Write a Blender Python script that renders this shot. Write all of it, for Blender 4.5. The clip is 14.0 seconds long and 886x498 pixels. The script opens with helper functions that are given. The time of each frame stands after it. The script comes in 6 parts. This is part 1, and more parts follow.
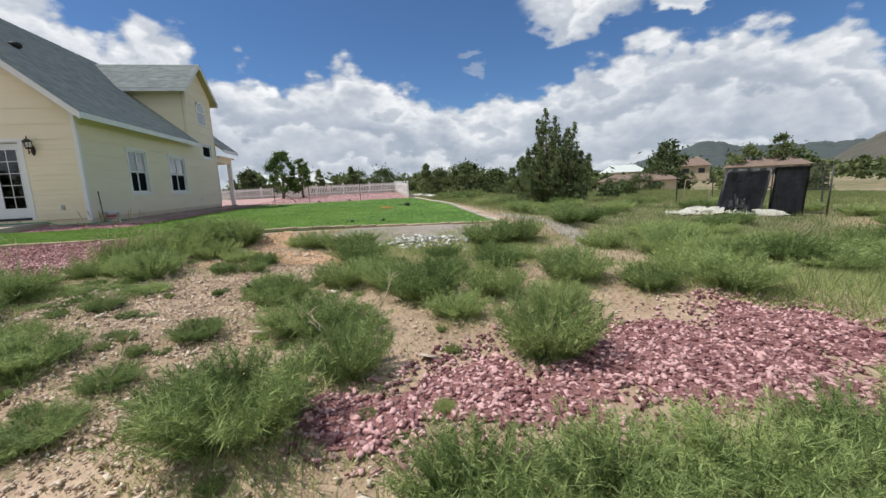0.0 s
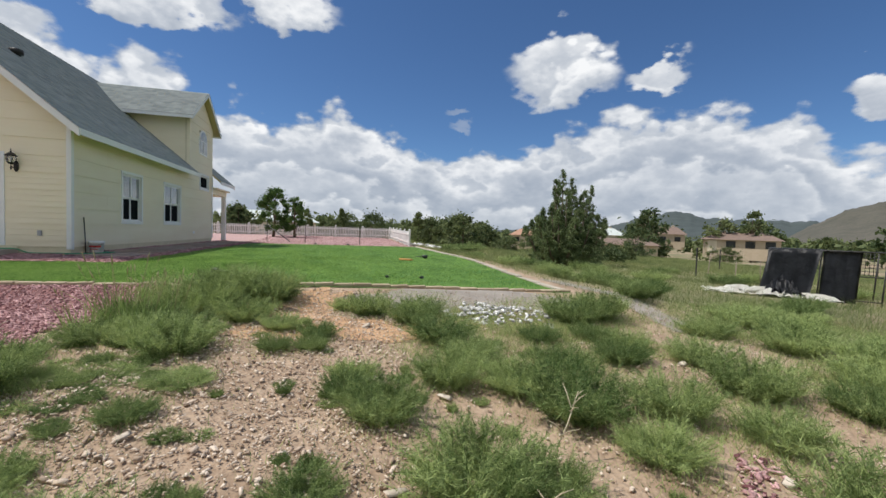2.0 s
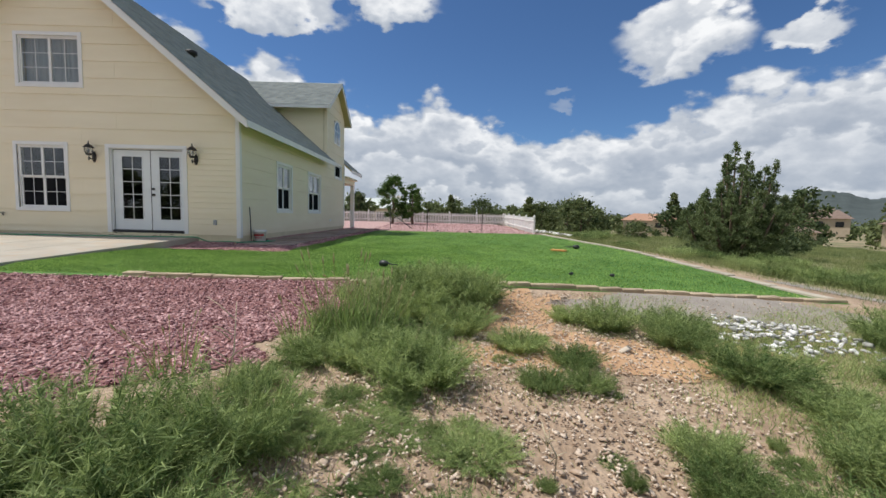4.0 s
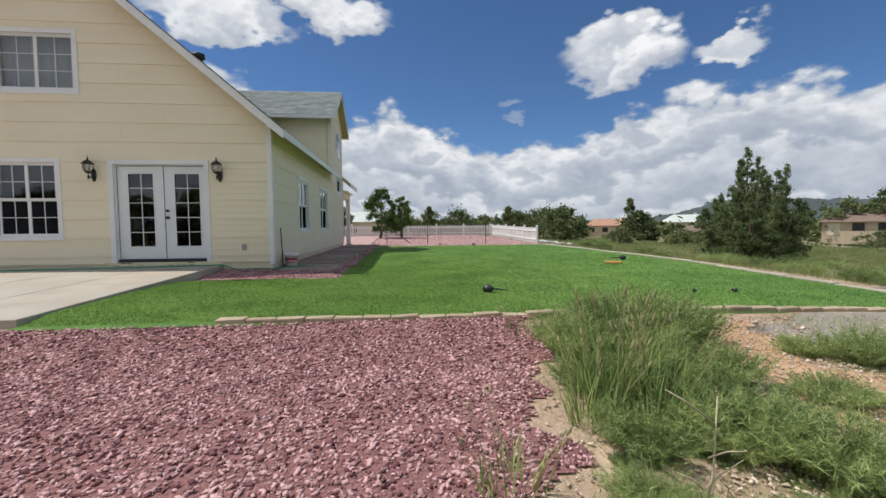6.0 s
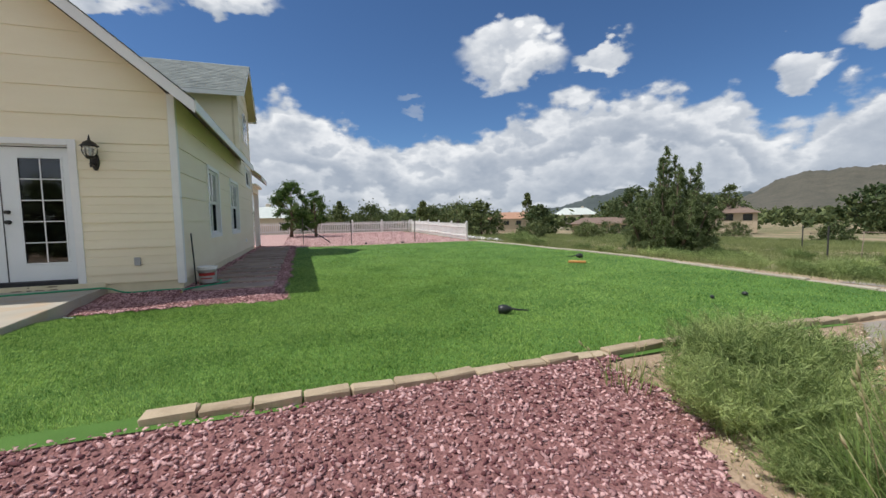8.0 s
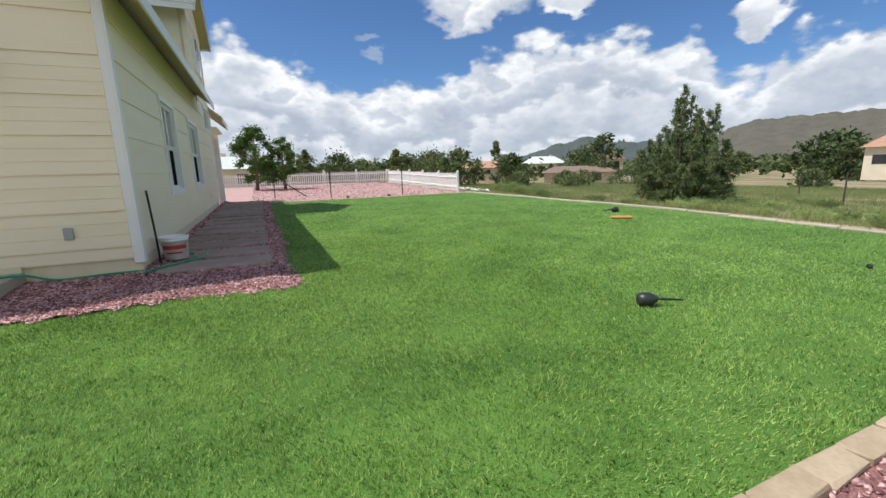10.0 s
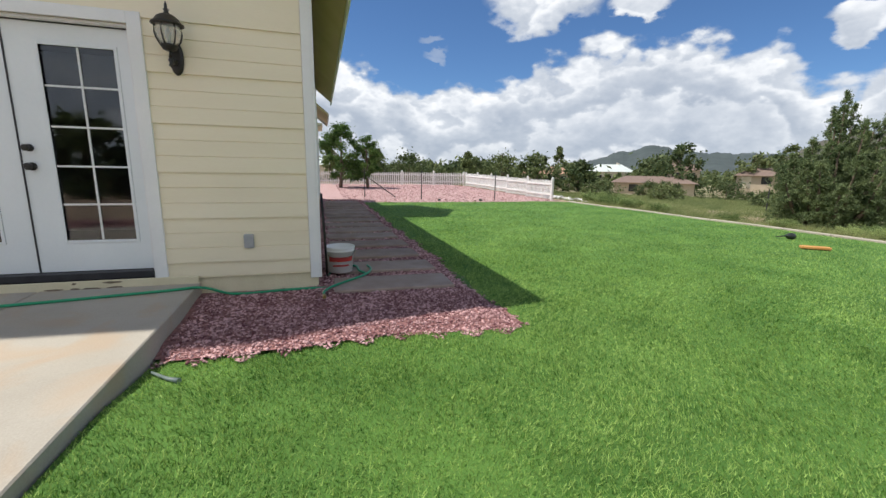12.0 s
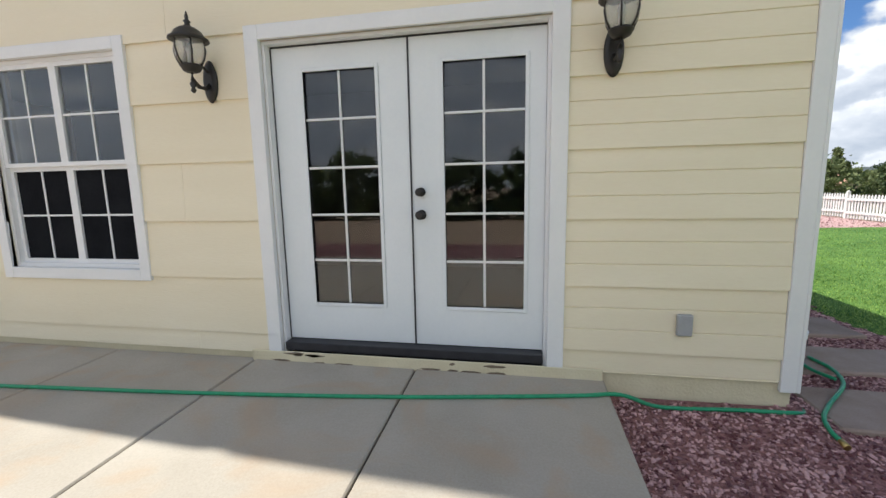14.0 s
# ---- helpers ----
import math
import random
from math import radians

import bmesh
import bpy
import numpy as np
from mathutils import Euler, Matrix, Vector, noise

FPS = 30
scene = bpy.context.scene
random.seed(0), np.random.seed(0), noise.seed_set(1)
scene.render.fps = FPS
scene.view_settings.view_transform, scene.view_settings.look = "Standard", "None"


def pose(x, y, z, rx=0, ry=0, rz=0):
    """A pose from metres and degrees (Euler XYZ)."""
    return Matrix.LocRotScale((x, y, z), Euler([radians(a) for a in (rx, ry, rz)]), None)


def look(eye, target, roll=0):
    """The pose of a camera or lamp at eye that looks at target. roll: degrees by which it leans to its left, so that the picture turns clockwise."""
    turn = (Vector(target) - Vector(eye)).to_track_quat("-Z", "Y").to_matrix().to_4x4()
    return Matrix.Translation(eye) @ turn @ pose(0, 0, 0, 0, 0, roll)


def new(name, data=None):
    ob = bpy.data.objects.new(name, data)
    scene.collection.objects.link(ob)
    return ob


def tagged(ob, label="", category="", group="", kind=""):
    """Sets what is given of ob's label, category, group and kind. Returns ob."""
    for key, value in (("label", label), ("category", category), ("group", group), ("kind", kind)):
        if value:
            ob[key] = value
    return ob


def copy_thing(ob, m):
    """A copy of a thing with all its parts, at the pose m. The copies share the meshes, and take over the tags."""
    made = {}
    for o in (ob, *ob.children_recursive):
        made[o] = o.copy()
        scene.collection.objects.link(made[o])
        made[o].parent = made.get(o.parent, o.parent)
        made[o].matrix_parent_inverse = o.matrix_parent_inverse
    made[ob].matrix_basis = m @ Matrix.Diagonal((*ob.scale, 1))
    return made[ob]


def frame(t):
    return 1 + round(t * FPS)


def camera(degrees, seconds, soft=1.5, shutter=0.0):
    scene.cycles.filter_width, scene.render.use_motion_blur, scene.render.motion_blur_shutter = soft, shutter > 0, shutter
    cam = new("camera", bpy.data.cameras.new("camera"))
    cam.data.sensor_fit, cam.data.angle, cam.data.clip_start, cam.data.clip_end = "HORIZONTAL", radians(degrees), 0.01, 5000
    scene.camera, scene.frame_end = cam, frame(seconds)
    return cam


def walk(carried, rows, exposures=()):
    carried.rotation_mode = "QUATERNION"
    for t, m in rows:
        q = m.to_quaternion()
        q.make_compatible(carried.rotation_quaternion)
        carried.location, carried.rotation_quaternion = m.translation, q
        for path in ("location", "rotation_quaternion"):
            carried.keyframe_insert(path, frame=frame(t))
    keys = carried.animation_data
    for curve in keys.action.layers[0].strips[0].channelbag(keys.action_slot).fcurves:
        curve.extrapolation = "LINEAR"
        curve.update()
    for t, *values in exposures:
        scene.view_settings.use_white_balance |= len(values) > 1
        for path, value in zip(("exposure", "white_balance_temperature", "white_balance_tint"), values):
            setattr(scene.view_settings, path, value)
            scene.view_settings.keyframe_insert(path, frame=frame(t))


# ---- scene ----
cam = camera(94.3, 14.0)

PATH = [
    (0, (7.783, -13.304, 0.534), (8.125, -11.358, 0.222), -2.7),
    (0.5, (7.31, -13.017, 0.561), (7.405, -11.035, 0.303), -2.2),
    (1, (7.042, -12.655, 0.691), (7.642, -10.75, 0.576), -0.5),
    (1.5, (6.868, -12.231, 0.742), (7.474, -10.325, 0.761), -2.9),
    (2, (6.574, -11.895, 0.717), (7.034, -9.951, 0.636), 1.9),
    (2.5, (6.294, -11.595, 0.718), (6.55, -9.624, 0.497), 1.7),
    (3, (6.012, -11.212, 0.74), (5.919, -9.22, 0.593), -3.9),
    (3.5, (5.599, -10.874, 0.738), (5.596, -8.882, 0.566), -3.3),
    (4, (5.224, -10.51, 0.718), (5.222, -8.517, 0.554), 1.5),
    (4.2, (4.995, -10.376, 0.733), (4.883, -8.383, 0.606), -1.7),
    (6.5, (2.469, -9.19, 0.868), (2.766, -7.215, 0.768), -1.7),
    (7, (2.102, -8.73, 0.982), (2.506, -6.771, 0.959), -4.5),
    (7.5, (1.908, -8.257, 0.989), (2.572, -6.375, 0.858), -0.9),
    (8, (1.907, -7.842, 0.965), (2.552, -5.954, 0.82), -1.1),
    (8.2, (1.888, -7.65, 0.993), (2.496, -5.75, 0.858), -0.5),
    (10.3, (1.174, -5.471, 0.964), (1.97, -3.68, 0.563), -1.6),
    (10.5, (1.048, -5.314, 0.937), (1.747, -3.467, 0.617), -1.5),
    (11, (0.688, -4.927, 0.989), (1.291, -3.043, 0.692), 1.7),
    (11.5, (0.402, -4.61, 1.075), (1.184, -2.794, 0.771), 2.7),
    (12, (0.049, -4.202, 1.064), (0.611, -2.319, 0.689), 1.0),
    (12.5, (-0.403, -3.864, 1.1), (-0.21, -1.901, 0.766), 0.7),
    (13, (-0.818, -3.503, 1.152), (-0.963, -1.542, 0.784), -3.0),
    (13.5, (-1.219, -3.083, 1.246), (-1.629, -1.170, 0.831), -2.8),
    (14, (-1.577, -2.597, 1.209), (-1.944, -0.653, 0.919), -1.1),
]
walk(cam, [(t, look(eye, aim, roll)) for t, eye, aim, roll in PATH],
     exposures=((0, 0.42), (1.5, 0.37), (2.5, 0.40), (3.5, 0.34), (4.2, 0.40), (6.5, 0.32), (7, 0.30), (8.2, 0.40), (10.3, 0.66), (11, 0.68), (12, 0.62), (12.5, 0.62), (13, 0.68), (14, 0.92)))

# ---- daylight ----
SUN_WAY = Vector((0.563, -0.106, -1.0)).normalized()
world = bpy.data.worlds.new("sky")
scene.world = world
world.use_nodes = True
wt = world.node_tree
wt.nodes.clear()


def wn(kind, **values):
    n = wt.nodes.new(kind)
    for k, v in values.items():
        n.inputs[k].default_value = v
    return n


def wm(op, a, b=None, c=None):
    n = wt.nodes.new("ShaderNodeMath")
    n.operation = op
    for i, v in enumerate((a, b, c)):
        if v is None:
            continue
        if isinstance(v, (int, float)):
            n.inputs[i].default_value = v
        else:
            wt.links.new(v, n.inputs[i])
    return n.outputs[0]


def wstep(v, lo, hi):
    n = wt.nodes.new("ShaderNodeMapRange")
    n.interpolation_type = "SMOOTHSTEP"
    n.inputs["From Min"].default_value, n.inputs["From Max"].default_value = lo, hi
    wt.links.new(v, n.inputs["Value"])
    return n.outputs[0]


def wnoise(vec, scale, detail=5.0, rough=0.55):
    n = wn("ShaderNodeTexNoise", Scale=scale, Detail=detail, Roughness=rough)
    wt.links.new(vec, n.inputs["Vector"])
    return n.outputs["Fac"]


coord = wn("ShaderNodeTexCoord").outputs["Generated"]
sep = wn("ShaderNodeSeparateXYZ")
wt.links.new(coord, sep.inputs[0])
az = wm("MULTIPLY", wm("ARCTAN2", sep.outputs[0], sep.outputs[1]), 57.2958)
el = wm("MULTIPLY", wm("ARCSINE", sep.outputs[2]), 57.2958)
stretch = wt.nodes.new("ShaderNodeVectorMath")
stretch.operation = "MULTIPLY"
wt.links.new(coord, stretch.inputs[0])
stretch.inputs[1].default_value = (1, 1, 1.7)
vec = stretch.outputs[0]
n_big = wnoise(vec, 6.0, 6.0, 0.55)
n_mid = wnoise(vec, 17.0, 8.0, 0.6)
n_fine = wnoise(vec, 60.0, 5.0, 0.6)


def lobes(scale):
    """Distance from the middle of rounded cells, the lumps of a cumulus."""
    bend = wt.nodes.new("ShaderNodeVectorMath")
    bend.operation = "MULTIPLY_ADD"
    warp = wn("ShaderNodeTexNoise", Scale=scale * 0.8, Detail=3.0)
    wt.links.new(vec, warp.inputs["Vector"])
    wt.links.new(warp.outputs["Color"], bend.inputs[0])
    bend.inputs[1].default_value = (0.9 / scale,) * 3
    wt.links.new(vec, bend.inputs[2])
    cell = wn("ShaderNodeTexVoronoi", Scale=scale)
    cell.feature = "SMOOTH_F1"
    cell.inputs["Smoothness"].default_value = 0.7
    wt.links.new(bend.outputs[0], cell.inputs["Vector"])
    return cell.outputs["Distance"]


lobe_a, lobe_b, lobe_c = lobes(9.0), lobes(21.0), lobes(46.0)
bulge = wm("ADD", wm("MULTIPLY_ADD", lobe_a, 5.0, -1.6), wm("ADD", wm("MULTIPLY_ADD", lobe_b, 3.0, -1.0), wm("MULTIPLY_ADD", lobe_c, 1.3, -0.45)))
bulge = wm("ADD", bulge, wm("MULTIPLY_ADD", n_fine, 1.8, -0.9))
el_w = wm("ADD", el, bulge)
az_w = wm("ADD", az, wm("MULTIPLY_ADD", n_big, 6.0, -3.0))

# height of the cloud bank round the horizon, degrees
# the southern bank is unseen, raised high to brighten the shaded south wall
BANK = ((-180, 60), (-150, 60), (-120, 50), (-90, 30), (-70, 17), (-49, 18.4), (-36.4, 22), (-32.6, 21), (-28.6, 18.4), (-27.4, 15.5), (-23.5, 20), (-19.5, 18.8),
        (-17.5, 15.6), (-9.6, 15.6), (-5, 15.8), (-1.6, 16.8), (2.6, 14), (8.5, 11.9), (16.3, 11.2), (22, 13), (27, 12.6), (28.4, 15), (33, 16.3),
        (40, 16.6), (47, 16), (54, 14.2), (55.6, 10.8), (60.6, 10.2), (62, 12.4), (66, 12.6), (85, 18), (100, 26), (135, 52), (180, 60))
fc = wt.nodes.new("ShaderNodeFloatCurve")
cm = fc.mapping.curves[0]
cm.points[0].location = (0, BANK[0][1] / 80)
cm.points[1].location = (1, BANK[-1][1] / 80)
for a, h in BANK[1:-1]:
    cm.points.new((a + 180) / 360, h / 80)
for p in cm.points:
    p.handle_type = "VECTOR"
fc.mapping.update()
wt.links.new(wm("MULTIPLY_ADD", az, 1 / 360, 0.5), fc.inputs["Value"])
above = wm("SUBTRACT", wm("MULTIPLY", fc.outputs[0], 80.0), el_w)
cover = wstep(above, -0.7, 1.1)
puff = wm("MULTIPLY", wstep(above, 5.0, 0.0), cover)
# single clouds: azimuth, elevation, half width, half height; the last two are unseen, added over the south
for a, e, w, h in ((28.6, 22.6, 8.0, 3.9), (40, 21.4, 3.6, 2.0), (60, 15.8, 3.6, 2.1), (67, 19, 4.5, 2.3), (-22, 25.5, 9, 2.2), (-9, 28, 8, 2.6),
                   (-48, 36, 14, 5), (160, 66, 40, 8), (-150, 66, 40, 8)):
    dx = wm("DIVIDE", wm("SUBTRACT", az_w, float(a)), float(w))
    dy = wm("DIVIDE", wm("SUBTRACT", el_w, float(e)), float(h))
    r2 = wm("ADD", wm("MULTIPLY", dx, dx), wm("MULTIPLY", dy, dy))
    one = wstep(r2, 1.1, 0.45)
    cover = wm("MAXIMUM", cover, one)
    puff = wm("MAXIMUM", puff, wm("MULTIPLY", one, wstep(dy, -1.1, 0.2)))
wisp = wm("ADD", wm("POWER", wm("DIVIDE", wm("SUBTRACT", az_w, 15.0), 1.6), 2.0), wm("POWER", wm("DIVIDE", wm("SUBTRACT", el_w, 16.8), 0.8), 2.0))
cover = wm("MAXIMUM", cover, wm("MULTIPLY", wstep(wisp, 1.2, 0.2), 0.4))
# clouds stand behind one another in rows: each has a bright top and a grey foot
tier = wm("FRACT", wm("ADD", wm("DIVIDE", above, 5.2), wm("MULTIPLY", n_big, 1.6)))
lit = wm("MULTIPLY", wm("SUBTRACT", 1.0, wstep(tier, 0.15, 0.95)), wstep(tier, 0.0, 0.24))
shade = wm("ADD", wm("MULTIPLY_ADD", lit, 0.40, 0.14), wm("MULTIPLY", puff, 0.40))
shade = wm("ADD", shade, wm("MULTIPLY_ADD", lobe_b, -0.45, 0.17))
shade = wm("ADD", shade, wm("MULTIPLY_ADD", n_mid, 0.7, -0.31))
shade = wm("MAXIMUM", wm("MINIMUM", shade, 1.0), 0.0)
tone = wt.nodes.new("ShaderNodeValToRGB")
tone.color_ramp.elements[0].color = (0.37, 0.42, 0.50, 1)
tone.color_ramp.elements[1].color = (0.92, 0.93, 0.94, 1)
mid_tone = tone.color_ramp.elements.new(0.45)
mid_tone.color = (0.54, 0.58, 0.64, 1)
wt.links.new(shade, tone.inputs[0])
sky = wt.nodes.new("ShaderNodeTexSky")
sky.sky_type, sky.sun_disc = "NISHITA", False
sky.sun_elevation, sky.sun_rotation = radians(60), radians(277)
sky.altitude, sky.air_density, sky.dust_density, sky.ozone_density = 1300, 1.0, 0.6, 2.5
bg_sky, bg_cloud = wn("ShaderNodeBackground", Strength=0.067), wn("ShaderNodeBackground", Strength=0.80)
deep = wt.nodes.new("ShaderNodeMix")
deep.data_type, deep.blend_type = "RGBA", "MULTIPLY"
deep.inputs["Factor"].default_value = 1.0
deep.inputs["B"].default_value = (0.68, 0.91, 1.14, 1)
wt.links.new(sky.outputs[0], deep.inputs["A"])
wt.links.new(deep.outputs["Result"], bg_sky.inputs["Color"])
wt.links.new(tone.outputs[0], bg_cloud.inputs["Color"])
mixs = wt.nodes.new("ShaderNodeMixShader")
wt.links.new(wm("MULTIPLY", cover, 0.97), mixs.inputs[0])
wt.links.new(bg_sky.outputs[0], mixs.inputs[1])
wt.links.new(bg_cloud.outputs[0], mixs.inputs[2])
out = wt.nodes.new("ShaderNodeOutputWorld")
wt.links.new(mixs.outputs[0], out.inputs[0])

sun = new("sun", bpy.data.lights.new("sun", "SUN"))
sun.data.energy, sun.data.angle, sun.data.color = 3.2, radians(0.6), (1.0, 0.95, 0.87)
sun.rotation_euler = SUN_WAY.to_track_quat("-Z", "Y").to_euler()

# ---- materials ----


def material(name, low, high, scale=8.0, rough=0.7, bump=0.0, bump_scale=60.0, metal=0.0, spread=0.0, island=0.0, detail=6.0, fine=0.25, stretch=(1, 1, 1), spec=0.5):
    """Two base colours mixed by coarse and fine noise; spread varies objects, island varies loose pieces; bump in metres."""
    m = bpy.data.materials.new(name)
    m.use_nodes = True
    nt = m.node_tree
    b = nt.nodes["Principled BSDF"]
    b.inputs["Roughness"].default_value, b.inputs["Metallic"].default_value = rough, metal
    b.inputs["Specular IOR Level"].default_value = spec
    geo = nt.nodes.new("ShaderNodeNewGeometry")
    vm = nt.nodes.new("ShaderNodeVectorMath")
    vm.operation = "MULTIPLY"
    nt.links.new(geo.outputs["Position"], vm.inputs[0])
    vm.inputs[1].default_value = stretch
    n1, n2 = nt.nodes.new("ShaderNodeTexNoise"), nt.nodes.new("ShaderNodeTexNoise")
    n1.inputs["Scale"].default_value, n1.inputs["Detail"].default_value = scale, detail
    n2.inputs["Scale"].default_value, n2.inputs["Detail"].default_value = bump_scale, 3.0
    for n in (n1, n2):
        nt.links.new(vm.outputs[0], n.inputs["Vector"])

    def math_node(op, a, c):
        k = nt.nodes.new("ShaderNodeMath")
        k.operation = op
        for i, v in enumerate((a, c)):
            if isinstance(v, (int, float)):
                k.inputs[i].default_value = v
            else:
                nt.links.new(v, k.inputs[i])
        return k.outputs[0]

    f = math_node("ADD", math_node("MULTIPLY", n1.outputs["Fac"], 1 - fine), math_node("MULTIPLY", n2.outputs["Fac"], fine))
    f = math_node("ADD", math_node("MULTIPLY", math_node("SUBTRACT", f, 0.5), 2.4), 0.5)
    if spread:
        info = nt.nodes.new("ShaderNodeObjectInfo")
        f = math_node("ADD", f, math_node("MULTIPLY", math_node("SUBTRACT", info.outputs["Random"], 0.5), spread))
    if island:
        f = math_node("ADD", f, math_node("MULTIPLY", math_node("SUBTRACT", geo.outputs["Random Per Island"], 0.5), island))
    r = nt.nodes.new("ShaderNodeValToRGB")
    r.color_ramp.elements[0].color, r.color_ramp.elements[1].color = (*low, 1), (*high, 1)
    nt.links.new(f, r.inputs[0])
    nt.links.new(r.outputs[0], b.inputs["Base Color"])
    if bump:
        bp = nt.nodes.new("ShaderNodeBump")
        bp.inputs["Distance"].default_value, bp.inputs["Strength"].default_value = bump, 1.0
        nt.links.new(n2.outputs["Fac"], bp.inputs["Height"])
        nt.links.new(bp.outputs[0], b.inputs["Normal"])
    return m


def leafy(name, low, high, island=0.8, scale=0.9, spread=0.3, grain=5.0, fine=0.25):
    """Leaves: some light passes through them."""
    m = material(name, low, high, scale=scale, rough=0.6, spread=spread, island=island, bump_scale=grain, fine=fine, spec=0.25)
    nt = m.node_tree
    b = nt.nodes["Principled BSDF"]
    tr, mx = nt.nodes.new("ShaderNodeBsdfTranslucent"), nt.nodes.new("ShaderNodeMixShader")
    nt.links.new(b.inputs["Base Color"].links[0].from_socket, tr.inputs["Color"])
    mx.inputs[0].default_value = 0.35
    nt.links.new(b.outputs[0], mx.inputs[1])
    nt.links.new(tr.outputs[0], mx.inputs[2])
    nt.links.new(mx.outputs[0], nt.nodes["Material Output"].inputs["Surface"])
    return m


M_SIDING = material("siding paint", (0.81, 0.72, 0.525), (0.875, 0.795, 0.61), scale=1.1, rough=0.55, bump=0.0015, bump_scale=38, spread=0.25, stretch=(0.6, 0.6, 3))
M_BASE = material("foundation paint", (0.62, 0.55, 0.37), (0.74, 0.67, 0.48), scale=3, rough=0.8, bump=0.004, bump_scale=60)
M_WHITE = material("white trim paint", (0.76, 0.77, 0.77), (0.84, 0.84, 0.83), scale=3, rough=0.45, bump=0.0006, bump_scale=40)
M_DOOR = material("door paint", (0.72, 0.76, 0.78), (0.80, 0.83, 0.84), scale=2, rough=0.35)
M_SHINGLE = material("roof shingle", (0.25, 0.285, 0.28), (0.42, 0.455, 0.445), scale=3, rough=0.9, bump=0.003, bump_scale=120, island=0.55, fine=0.4)
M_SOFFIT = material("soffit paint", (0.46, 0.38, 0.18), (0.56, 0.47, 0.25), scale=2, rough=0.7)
M_BLACK = material("black iron", (0.012, 0.011, 0.010), (0.03, 0.026, 0.022), scale=12, rough=0.45, bump=0.001, bump_scale=90)
M_THRESH = material("dark threshold", (0.012, 0.012, 0.016), (0.03, 0.03, 0.036), scale=10, rough=0.5)
M_CONC = material("concrete", (0.34, 0.305, 0.25), (0.49, 0.455, 0.39), scale=1.4, rough=0.85, bump=0.0015, bump_scale=90, detail=9, fine=0.3)
# rust-coloured stains in the concrete
ct = M_CONC.node_tree
c_noise, c_ramp, c_mix = ct.nodes.new("ShaderNodeTexNoise"), ct.nodes.new("ShaderNodeValToRGB"), ct.nodes.new("ShaderNodeMix")
c_geo = ct.nodes.new("ShaderNodeNewGeometry")
ct.links.new(c_geo.outputs["Position"], c_noise.inputs["Vector"])
c_noise.inputs["Scale"].default_value, c_noise.inputs["Detail"].default_value, c_noise.inputs["Distortion"].default_value = 1.7, 7.0, 1.2
c_ramp.color_ramp.elements[0].position, c_ramp.color_ramp.elements[1].position = 0.50, 0.68
ct.links.new(c_noise.outputs["Fac"], c_ramp.inputs[0])
c_mix.data_type = "RGBA"
c_base = ct.nodes["Principled BSDF"].inputs["Base Color"]
ct.links.new(c_base.links[0].from_socket, c_mix.inputs["A"])
c_mix.inputs["B"].default_value = (0.45, 0.325, 0.21, 1)
c_amt = ct.nodes.new("ShaderNodeMath")
c_amt.operation = "MULTIPLY"
c_amt.inputs[1].default_value = 0.55
ct.links.new(c_ramp.outputs[0], c_amt.inputs[0])
ct.links.new(c_amt.outputs[0], c_mix.inputs["Factor"])
ct.links.new(c_mix.outputs["Result"], c_base)
M_SLAB = material("stepping slab", (0.26, 0.195, 0.155), (0.40, 0.32, 0.27), scale=4, spec=0.2, rough=0.9, bump=0.003, bump_scale=70, spread=0.5)
M_PAVER = material("paver", (0.33, 0.255, 0.17), (0.52, 0.42, 0.29), scale=5, rough=0.9, bump=0.005, bump_scale=55, spread=0.7)
M_TURF = material("turf soil", (0.048, 0.135, 0.015), (0.125, 0.26, 0.042), scale=1.6, rough=0.9, bump=0.01, bump_scale=150)
M_BLADE = leafy("turf blade", (0.042, 0.14, 0.012), (0.50, 0.68, 0.20), island=1.1, scale=0.8, grain=20.0, fine=0.62)
M_STONE = material("pink gravel", (0.16, 0.066, 0.072), (0.68, 0.43, 0.42), scale=4, rough=0.9, spec=0.2, island=1.45, bump=0.004, bump_scale=130, fine=0.3)
M_GRAVEL = material("pink gravel bed", (0.11, 0.042, 0.042), (0.42, 0.21, 0.195), scale=42, rough=0.95, bump=0.02, bump_scale=55, fine=0.5, detail=3)
M_YARD = material("pale pink gravel bed", (0.34, 0.19, 0.18), (0.66, 0.47, 0.44), scale=16, rough=0.95, bump=0.02, bump_scale=45, fine=0.5, detail=4)
M_KERB = material("kerb concrete", (0.36, 0.32, 0.25), (0.50, 0.45, 0.37), scale=3, rough=0.9, bump=0.003, bump_scale=60, spread=0.4)
M_GROUND = material("dry earth", (0.25, 0.17, 0.108), (0.56, 0.425, 0.305), scale=2.2, rough=0.95, bump=0.03, bump_scale=22, fine=0.35, detail=10)
# scrub and grass cover over the open field and the valley
gt = M_GROUND.node_tree
g_geo, g_sep = gt.nodes.new("ShaderNodeNewGeometry"), gt.nodes.new("ShaderNodeSeparateXYZ")
gt.links.new(g_geo.outputs["Position"], g_sep.inputs[0])


def g_math(op, a, b):
    n = gt.nodes.new("ShaderNodeMath")
    n.operation, n.use_clamp = op, True
    for i, v in enumerate((a, b)):
        if isinstance(v, (int, float)):
            n.inputs[i].default_value = v
        else:
            gt.links.new(v, n.inputs[i])
    return n.outputs[0]


def g_noise(scale, detail):
    n = gt.nodes.new("ShaderNodeTexNoise")
    n.inputs["Scale"].default_value, n.inputs["Detail"].default_value = scale, detail
    gt.links.new(g_geo.outputs["Position"], n.inputs["Vector"])
    return n.outputs["Fac"]


